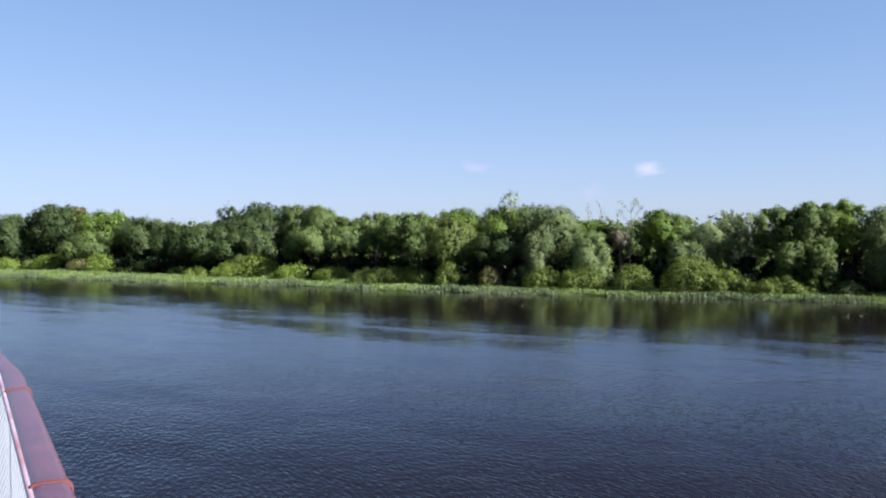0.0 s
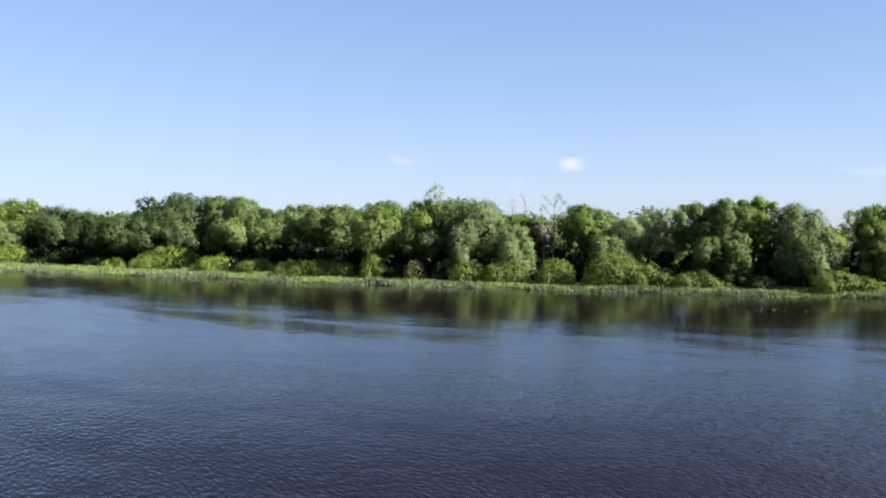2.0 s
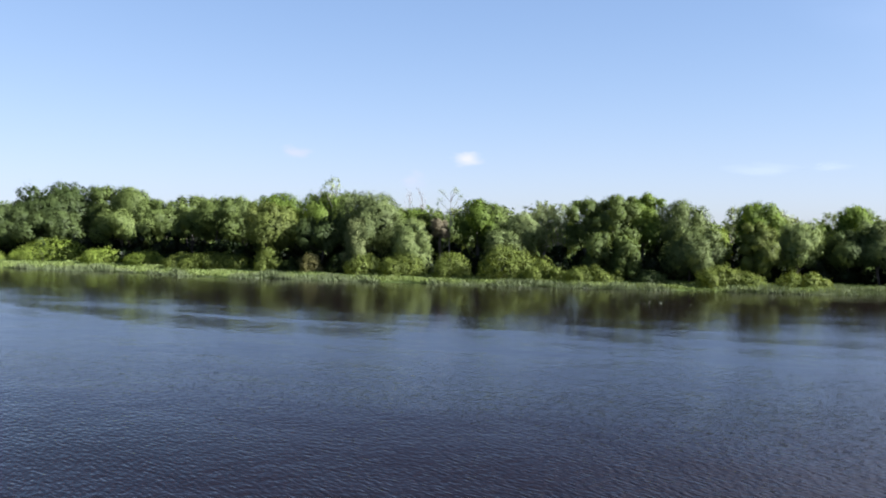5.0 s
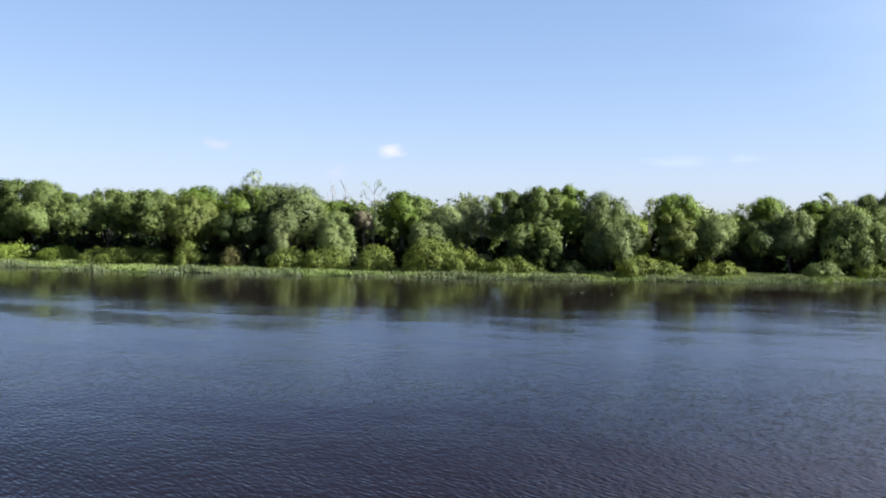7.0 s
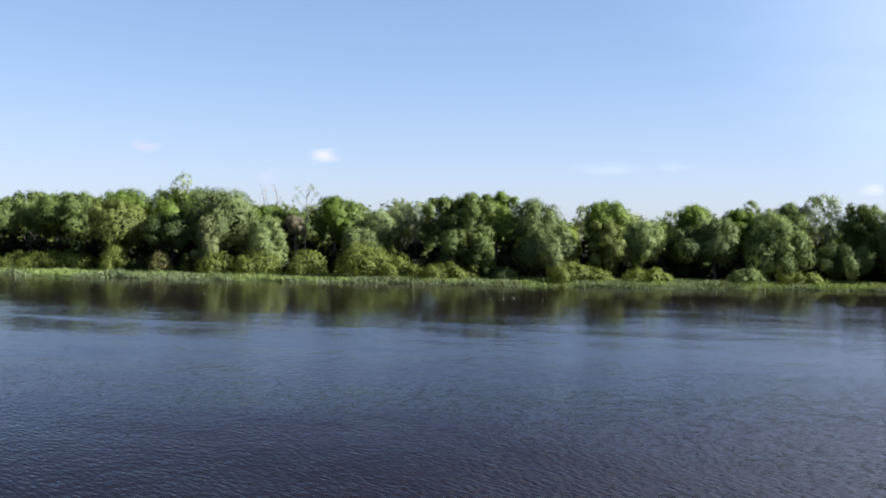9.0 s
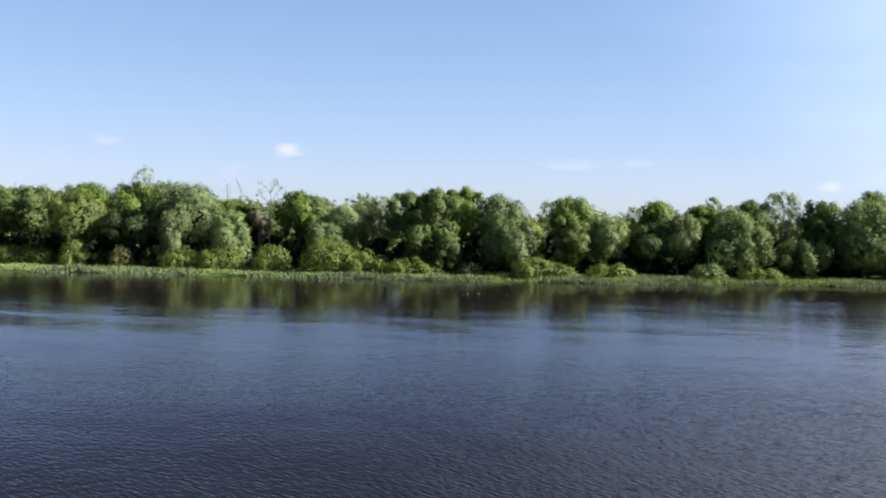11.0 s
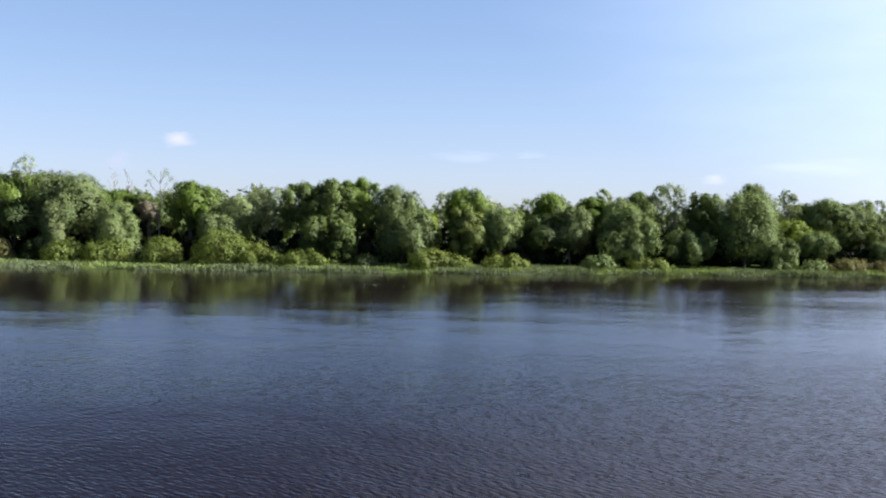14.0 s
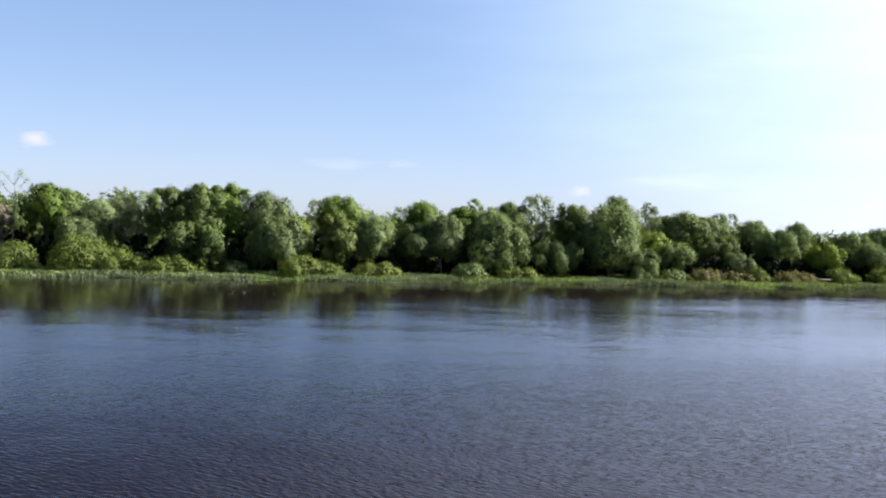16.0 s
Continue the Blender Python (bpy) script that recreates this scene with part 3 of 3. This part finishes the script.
bush("olive", 32.9, 101.4, 2.1, 1.36, 71)
bush("greydark", 42.4, 97.3, 2.0, 1.61, 72)
tree("lime", 51.4, 98.1, 6.6, 1.33, 73, 0.36)
bush("yellow", 48.7, 93.1, 2.7, 2.54, 74)
tree("bright", 55.9, 98.5, 9.7, 2.31, 75, 0.46)
tree("olive", 54.1, 94.2, 7.3, 1.89, 76, 0.12)
tree("sparse", 55.5, 102.7, 9.2, 1.26, 77, 0.46)
tree("grey", 58.3, 93.7, 7.4, 2.30, 78, 0.36)
tree("lime", 63.7, 97.7, 7.0, 1.38, 79, 0.46)
tree("sparse", 66.3, 99.8, 8.7, 1.56, 80, 0.46)
tree("bright", 67.7, 97.3, 9.3, 1.95, 81, 0.46)
tree("greydark", 64.0, 92.7, 6.6, 2.78, 82, 0.36)
tree("silver", 66.5, 90.8, 7.8, 2.36, 83, 0.36)
tree("bright", 72.9, 95.6, 8.9, 2.09, 84, 0.46)
tree("sparse", 76.8, 98.1, 9.9, 1.08, 85, 0.46)
tree("grey", 72.0, 86.9, 7.9, 3.10, 86)
tree("grey", 74.9, 91.9, 8.6, 2.04, 87, 0.46)
tree("mid", 80.0, 94.4, 9.8, 2.18, 88, 0.46)
tree("sparse", 83.8, 92.6, 10.8, 2.25, 89, 0.46)
tree("mid", 86.5, 89.5, 9.7, 2.07, 90, 0.46)
tree("grey", 79.9, 84.4, 5.0, 2.92, 91, 0.12)
bush("yellow", 57.0, 90.1, 2.2, 2.92, 92)
bush("grey", 67.2, 86.5, 2.3, 2.09, 93)
bush("olive", 72.9, 84.0, 1.9, 2.78, 94)
bush("olive", 51.1, 92.2, 2.1, 1.65, 95)
tree("silver", 90.7, 85.6, 10.8, 2.38, 96, 0.46)
tree("grey", 86.5, 82.4, 9.7, 3.29, 97, 0.1)
tree("sparse", 98.0, 86.3, 10.2, 1.63, 98, 0.46)
tree("lime", 94.6, 81.8, 6.4, 2.08, 99, 0.46)
tree("grey", 88.9, 78.4, 4.3, 1.90, 100)
tree("grey", 94.8, 78.7, 5.1, 2.11, 101, 0.36)
tree("grey", 103.3, 84.0, 9.3, 2.58, 102, 0.46)
tree("silver", 106.1, 82.8, 8.6, 1.97, 103, 0.46)
tree("sparse", 112.5, 83.8, 9.5, 2.53, 104, 0.46)
tree("grey", 113.1, 79.5, 8.4, 2.39, 105, 0.46)
tree("olive", 101.6, 78.8, 6.4, 3.16, 106, 0.46)
tree("silver", 102.1, 74.5, 4.0, 1.98, 107, 0.12)
tree("grey", 111.1, 74.4, 7.1, 3.44, 108, 0.46)
tree("grey", 118.7, 76.8, 8.2, 1.85, 109, 0.46)
tree("lime", 115.8, 70.2, 5.4, 2.51, 110, 0.36)
tree("grey", 124.2, 71.9, 7.0, 2.80, 111, 0.46)
tree("grey", 130.7, 70.7, 7.8, 2.61, 112, 0.46)
tree("grey", 121.2, 67.5, 5.8, 2.30, 113, 0.36)
tree("sparse", 77.9, 96.5, 9.0, 2.23, 114, 0.46)
tree("sparse", 90.5, 90.7, 9.0, 2.03, 115, 0.46)
tree("mid", 101.1, 86.0, 8.6, 2.28, 116, 0.46)
tree("grey", 107.3, 83.2, 8.7, 2.30, 117, 0.46)
tree("sparse", 61.3, 102.6, 8.9, 1.78, 118, 0.46)
tree("mid", 24.0, 121.4, 8.0, 2.62, 119, 0.46)
bush("rustgreen", 96.1, 74.2, 2.0, 4.19, 120)
bush("rustgreen", 106.5, 69.5, 2.0, 3.55, 121)
bush("olive", 113.0, 66.6, 2.6, 2.27, 122)
bush("olive", 102.1, 71.5, 2.3, 1.44, 123)
bush("olive", 119.2, 64.5, 2.5, 2.24, 124)
bush("rustgreen", 100.0, 72.5, 1.8, 2.51, 125)
bush("grey", 91.5, 76.2, 1.8, 2.11, 126)
bush("grey", 87.4, 78.1, 2.0, 1.40, 127)

# woods behind the first trees, and on past both ends of the view
rng = np.random.default_rng(77)
for k, (kind, back) in enumerate((("mid", 27), ("mid", 34), ("olive", 43))):
    VV, FF, n0 = [], [], 0
    for x in np.arange(-190, 260, 5.2):
        xx = x + rng.uniform(-2, 2)
        yy = bank(xx) + set_back(xx) - 6 + back + rng.uniform(-2.5, 2.5)
        hh = rng.uniform(6.2, 8.2) + (1.4 if xx < 20 else 0.9 if xx < 60 else -0.4 if xx < 100 else -1.0)
        if 41 < xx < 50:                      # low growth, with the sky showing through the thin trees before it
            hh = 6.0
        zz = land(xx, yy)
        V, F = sprays(rng, crown_boughs(rng, hh, 3.4, 0.3), 1150, 0.27, (0, 0, 0.4 * hh, 3.4, 0.6 * hh), 0.2, 0.6, 8, 0.4, 0.1)
        VV.append(V + (xx, yy, zz))
        FF.append(F + n0)
        n0 += len(V)
    tagged(new("far_woods", quick_mesh("far_woods", np.concatenate(VV), np.concatenate(FF), LEAF[kind])), "dense dark green woods behind the bank", "woods", kind="stuff")

# low thicket under and between the trees, its shade put into near-black leaves
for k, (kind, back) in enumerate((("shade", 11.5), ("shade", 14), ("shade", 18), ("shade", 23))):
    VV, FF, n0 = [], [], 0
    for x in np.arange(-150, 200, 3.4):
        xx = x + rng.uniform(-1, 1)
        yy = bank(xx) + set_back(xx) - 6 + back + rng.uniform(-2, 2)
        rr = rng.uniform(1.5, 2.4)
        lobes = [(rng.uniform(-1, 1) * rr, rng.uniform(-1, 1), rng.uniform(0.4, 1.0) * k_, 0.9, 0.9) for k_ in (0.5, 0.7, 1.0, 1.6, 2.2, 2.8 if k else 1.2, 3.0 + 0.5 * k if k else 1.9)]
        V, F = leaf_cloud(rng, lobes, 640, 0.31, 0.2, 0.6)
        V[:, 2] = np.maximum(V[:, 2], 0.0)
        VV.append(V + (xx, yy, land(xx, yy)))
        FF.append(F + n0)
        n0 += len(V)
    tagged(new("thicket", quick_mesh("thicket", np.concatenate(VV), np.concatenate(FF), LEAF[kind])), "thicket under the trees, its shade put into dark leaves", "undergrowth", kind="stuff")

# tall grass on the bank, and clumps of reeds at the water's edge


def blades(rng, x, d, tall, width, lean):
    """Upright blades at the places x along and d behind the water's edge."""
    n = len(x)
    edge = np.array([bank(v) for v in x])
    foot = np.array([max(-0.15, land(v, b_ + d_)) for v, b_, d_ in zip(x, edge, d)])
    base = np.stack([x, edge + d, foot - 0.03], 1)
    th = rng.uniform(0, np.pi, n)
    off = rng.normal(0, lean, (n, 2))
    hw = rng.uniform(0.55, 1.35, n) * width
    sx = np.stack([np.cos(th) * hw, np.sin(th) * hw, 0 * hw], 1)
    V = np.empty((n, 4, 3))
    V[:, 0], V[:, 1] = base - sx, base + sx
    V[:, 2] = base + np.stack([off[:, 0] * 0.5, off[:, 1] * 0.5, tall * 0.62], 1) + sx * 1.25
    V[:, 3] = base + np.stack([off[:, 0] * 1.5, off[:, 1] * 1.5, tall], 1)
    return V.reshape(-1, 3), np.arange(4 * n).reshape(n, 4)


def reed_belt(x):
    """How deep the reeds stand at x: broad clumps with gaps between them."""
    return 1.0 + 1.2 * np.sin(x * 0.23 + 0.6) + 0.9 * np.sin(x * 0.61 + 2.1) + 0.5 * np.sin(x * 1.7)


rng = np.random.default_rng(5)
n = 105000
x = rng.uniform(-150, 190, n)
d = -0.2 + rng.uniform(0, 1, n) ** 1.25 * np.array([set_back(v) + 2.2 for v in x])
keep = (d > reed_belt(x) - 0.8 + rng.uniform(-0.5, 0.5, n)) & (d > 0.15 + 0.25 * np.sin(x * 0.9)) & ~((np.abs(x - 113.8) < 3.5) & (d > 4.5))
x, d = x[keep], d[keep]
tall = rng.uniform(0.3, 0.55, len(x)) * (0.85 + 0.35 * np.sin(x * 0.55 + d) * np.sin(x * 0.21 + 1))
V, F = blades(rng, x, d, tall, 0.028, 0.14)
tagged(new("tall_grass", quick_mesh("tall_grass", V, F, LEAF["grass"])), "fresh green tall grass on the river bank", "grass", kind="stuff")
n = 150000
x = rng.uniform(-150, 190, n)
d = rng.uniform(-0.75, 5.2, n)
keep = (d < reed_belt(x) + rng.normal(0, 0.25, n)) & (d > -0.45 + 0.25 * np.sin(x * 0.9) + 0.3 * np.sin(x * 0.37 + 2) + 0.2 * np.sin(x * 2.3))
x, d = x[keep], d[keep]
tall = rng.uniform(0.45, 0.8, len(x)) * (0.8 + 0.3 * np.sin(x * 0.8 + 0.4 * d) * np.sin(x * 0.29 + 1)) * np.where(d < 0.3, 0.8, 1.0)
V, F = blades(rng, x, d, tall, 0.022, 0.12)
tagged(new("reeds", quick_mesh("reeds", V, F, LEAF["reed"])), "clumps of dull grey-green reeds at the water's edge", "reeds", kind="stuff")

# ---------------------------------------------------------------- boat: deck, hull and railing
ALONG, OUT = Vector((-0.459, 0.888, 0)), Vector((0.888, 0.459, 0))
BOW = Vector((-0.519, 0.855, 0))       # the rail bends inwards past the second post


def at_rail(s, o, z):
    """A point s metres along the rail, o metres outwards from the eye's line, at the height z."""
    knee = 4.5
    p = ALONG * min(s, knee) + OUT * o
    if s > knee:
        p = p + BOW * (s - knee)
    return Vector((p.x, p.y, z))


def run(sections, loop):
    """A bar swept along the rail: loop is the cross-section as (out, height)."""
    bm = bmesh.new()
    rings = [[bm.verts.new(at_rail(s, o, z)) for o, z in loop] for s in sections]
    for a_, b_ in zip(rings, rings[1:]):
        for i in range(len(loop)):
            j = (i + 1) % len(loop)
            bm.faces.new((a_[i], a_[j], b_[j], b_[i]))
    for cap in (bm.faces.new(list(reversed(rings[0]))), bm.faces.new(rings[-1])):
        for edge_ in cap.edges:
            edge_.smooth = False
    bmesh.ops.recalc_face_normals(bm, faces=bm.faces)
    return bm


def rounded(o0, o1, z0, z1, r):
    pts = []
    for cx, cz, a0 in ((o1 - r, z1 - r, 0), (o0 + r, z1 - r, 90), (o0 + r, z0 + r, 180), (o1 - r, z0 + r, 270)):
        for q in range(4):
            t_ = radians(a0 + q * 30)
            pts.append((cx + r * math.cos(t_), cz + r * math.sin(t_)))
    return pts


boat = new("boat")
boat.location = (0, 0, 0)
tagged(boat, "white river boat deck with a mauve-red railing", "boat")
bm_part("hull", run([-14, -6, 0, 4.5, 8, 11], [(0.16, -0.6), (0.20, 5.86), (-5.4, 5.86), (-5.3, -0.6)]), HULL_WHITE, boat, "white painted hull")
bm_part("deck", run([-14, -6, 0, 4.5, 8, 11], [(0.17, 5.862), (0.17, 5.90), (-5.38, 5.90), (-5.38, 5.862)]), DECK_GREY, boat, "grey painted deck")
TOP = 6.90
joints = [-4.2, -2.75, -1.3, 0.98, 2.43, 3.97, 5.4, 6.9]
for s0, s1 in zip([-5.6] + joints, joints + [8.3]):
    mids = [s0 + 0.006] + ([4.5] if s0 < 4.5 < s1 else []) + [s1 - 0.006]
    bm_part("handrail", run(mids, rounded(0.130, 0.228, TOP - 0.055, TOP, 0.026)), RAIL_RED, boat, "mauve-red varnished handrail", True)
# added strip that carries the highlight and wear of the inner edge as colour
bm_part("edge_bead", run([-5.6, 0.0, 4.5, 8.3], rounded(0.124, 0.140, TOP - 0.026, TOP - 0.008, 0.006)), EDGE_HIGHLIGHT, boat, "strip with the handrail edge's painted highlight and wear", True)
for s in joints:
    bm_part("cord", run([s - 0.009, s + 0.009], rounded(0.127, 0.231, TOP - 0.058, TOP + 0.003, 0.022)), CORD_RED, boat, "orange-red cord tied round the handrail", True)
for s in joints:
    bm_part("post", run([s - 0.02, s + 0.02], rounded(0.158, 0.198, 5.90, TOP - 0.056, 0.008)), HULL_WHITE, boat)
# net along the inner side of the railing: white knotted cord, thick and close
bm_part("net", run([-1.0, 1.0, 2.5, 4.5, 6.5], [(0.1545, TOP - 0.06), (0.1520, TOP - 0.06), (0.1500, 5.92), (0.1525, 5.92)]), NET_WHITE, boat, "white knotted net along the railing")

# ---------------------------------------------------------------- small clouds far off


def cloud_material(name, glow, strength, seed, ragged=1.7):
    m = Nodes(name)
    co = m.add("TexCoord").outputs["Object"]
    off = m.add("Mapping", i0=co)
    off.inputs["Location"].default_value = (seed * 3.1, seed * 1.7, 0)
    ln = m.add("VectorMath", {"operation": 'LENGTH'}, i0=co).outputs["Value"]
    n = m.noise(1.6, 4, 0.5, off.outputs[0])
    dens = m.math('ADD', m.range(ln, 0.0, 1.0, 0.75, -0.55), m.math('MULTIPLY', m.math('SUBTRACT', n, 0.5), ragged))
    fac = m.range(dens, 0.0, 0.7, 0.0, strength)
    em = m.add("Emission", Color=(*glow, 1), Strength=1.0).outputs[0]
    return m.done(m.add("MixShader", i0=fac, i1=m.add("BsdfTransparent").outputs[0], i2=em).outputs[0])


def cloud(turn, up, wide, high, glow, strength, seed, label, ragged=1.7):
    far = 3600
    a_, e_ = radians(turn), radians(up)
    at = Vector((far * math.sin(a_) * math.cos(e_), far * math.cos(a_) * math.cos(e_), 7.5 + far * math.sin(e_)))
    me = quick_mesh("cloud", [(-1, -1, 0), (1, -1, 0), (1, 1, 0), (-1, 1, 0)], [(0, 1, 2, 3)], cloud_material("cloud_vapour", glow, strength, seed, ragged))
    ob = new("backdrop_cloud", me)
    ob.matrix_world = look(at, EYE) @ pose(0, 0, 0) @ Matrix.Diagonal((far * math.tan(radians(wide / 2)), far * math.tan(radians(high / 2)), 1, 1))
    ob.visible_shadow = False
    tagged(ob, label, "cloud", kind="structure")


WHITE, ROSE, VEIL = (0.205, 0.196, 0.200), (0.150, 0.143, 0.163), (0.178, 0.190, 0.204)
cloud(12.4, 3.6, 3.7, 1.7, (WHITE[0], 0.93 * WHITE[1], 0.92 * WHITE[2]), 0.58, 12, "small white puffy cloud", 1.2)
cloud(1.9, 3.9, 3.4, 1.5, ROSE, 0.5, 2, "faint rosy cloud wisp")
cloud(9.1, 2.3, 3.0, 2.0, ROSE, 0.35, 3, "faint cloud wisp over the trees")
cloud(30.0, 3.0, 8.0, 1.6, VEIL, 0.20, 4, "thin white cloud streak")
cloud(33.8, 3.1, 3.6, 0.9, VEIL, 0.24, 5, "thin white cloud streak")
cloud(44.6, 1.8, 2.6, 1.3, WHITE, 0.42, 6, "small white cloud over the trees")
cloud(58.0, 9.3, 20.0, 2.6, VEIL, 0.3, 7, "long thin cloud veil")
cloud(50.0, 2.5, 12.0, 2.2, VEIL, 0.4, 8, "thin cloud veil low in the sky")


def veil():
    """Glowing far shell: adds the sunny side's bright haze, and brightens the water."""
    m = Nodes("haze_glow")
    co = m.add("TexCoord").outputs["Object"]
    a_, e_ = radians(104), radians(38)
    mid = (math.sin(a_) * math.cos(e_), math.cos(a_) * math.cos(e_), math.sin(e_))
    dot = m.add("VectorMath", {"operation": 'DOT_PRODUCT'}, i0=co, i1=mid).outputs["Value"]
    streak = m.add("Mapping", i0=co)
    streak.inputs["Scale"].default_value = (3.0, 3.0, 14.0)
    dot = m.math('ADD', dot, m.math('MULTIPLY', m.math('SUBTRACT', m.noise(1.0, 3, 0.5, streak.outputs[0]), 0.5), 0.16))
    fac = m.add("MapRange", {"interpolation_type": 'SMOOTHSTEP'}, i0=dot, i1=0.36, i2=1.0, i3=0.0, i4=0.80).outputs[0]
    em = m.add("Emission", Color=(0.338, 0.352, 0.378, 1), Strength=1.0).outputs[0]
    mat = m.done(m.add("MixShader", i0=fac, i1=m.add("BsdfTransparent").outputs[0], i2=em).outputs[0])
    turns, ups = [radians(q) for q in range(4, 205, 8)], [radians(q) for q in range(-1, 88, 8)]
    verts = [(math.sin(t_) * math.cos(u_), math.cos(t_) * math.cos(u_), math.sin(u_)) for u_ in ups for t_ in turns]
    k = len(turns)
    faces = [(i * k + j, i * k + j + 1, (i + 1) * k + j + 1, (i + 1) * k + j) for i in range(len(ups) - 1) for j in range(k - 1)]
    ob = new("backdrop_haze", quick_mesh("backdrop_haze", verts, faces, mat, True))
    ob.scale = (3700, 3700, 3700)
    ob.visible_shadow = False
    tagged(ob, "glowing sky shell that adds broad thin white haze", "haze", kind="structure")


veil()

# ---------------------------------------------------------------- small things on the water
rng = np.random.default_rng(31)
V, F = [], []
for cx, cy, across, deep, count in ((34.5, 78.0, 4.5, 0.8, 22), (6.8, 90.0, 4.0, 1.4, 8), (47.6, 72.0, 3.5, 0.8, 10), (61.5, 66.2, 4.0, 0.8, 12)):
    for i in range(count):
        x, y, r = cx + rng.normal(0, across * 0.5), cy - 0.45 * rng.normal(0, across * 0.5) + rng.normal(0, deep * 0.4), rng.uniform(0.04, 0.09)
        k = len(V)
        V += [(x + r * math.cos(q) * rng.uniform(0.7, 1.2), y + r * math.sin(q) * rng.uniform(0.7, 1.2), rng.uniform(0.015, 0.05)) for q in np.arange(6) * math.pi / 3]
        F.append(list(range(k, k + 6)))
tagged(new("lily_leaves", quick_mesh("lily_leaves", V, F, LILY)), "pale lily leaves floating on the river", "water lilies", kind="stuff")


# added log that stands in for the dark cut edge of the bank
def bank_log(x, y, turn, length, seed):
    rng = np.random.default_rng(seed)
    holder = new("cut_bank_log")
    holder.location, holder.rotation_euler = (x, y, land(x, y) + 0.2), (0, 0, radians(turn))
    tagged(holder, "dark log standing in for the cut bank behind the reeds", "log")
    tv, tf = tubes([bent(rng, (-length / 2, 0, 0), (length / 2, 0, 0.15), 0.24, 0.12, 7, 0.05)], 9)
    part("trunk", quick_mesh("trunk", tv, tf, BARK, True), holder)
    for i in range(3):
        a_ = (rng.uniform(-0.3, 0.45) * length, 0, 0.1)
        bv, bf = tubes([bent(rng, a_, (a_[0] + rng.uniform(0.2, 0.8), rng.normal(0, 0.4), rng.uniform(0.3, 0.7)), 0.06, 0.02, 4)], 6)
        part("branch", quick_mesh("branch", bv, bf, BARK, True), holder)


bank_log(113.8, 68.2, -34, 5.0, 3)
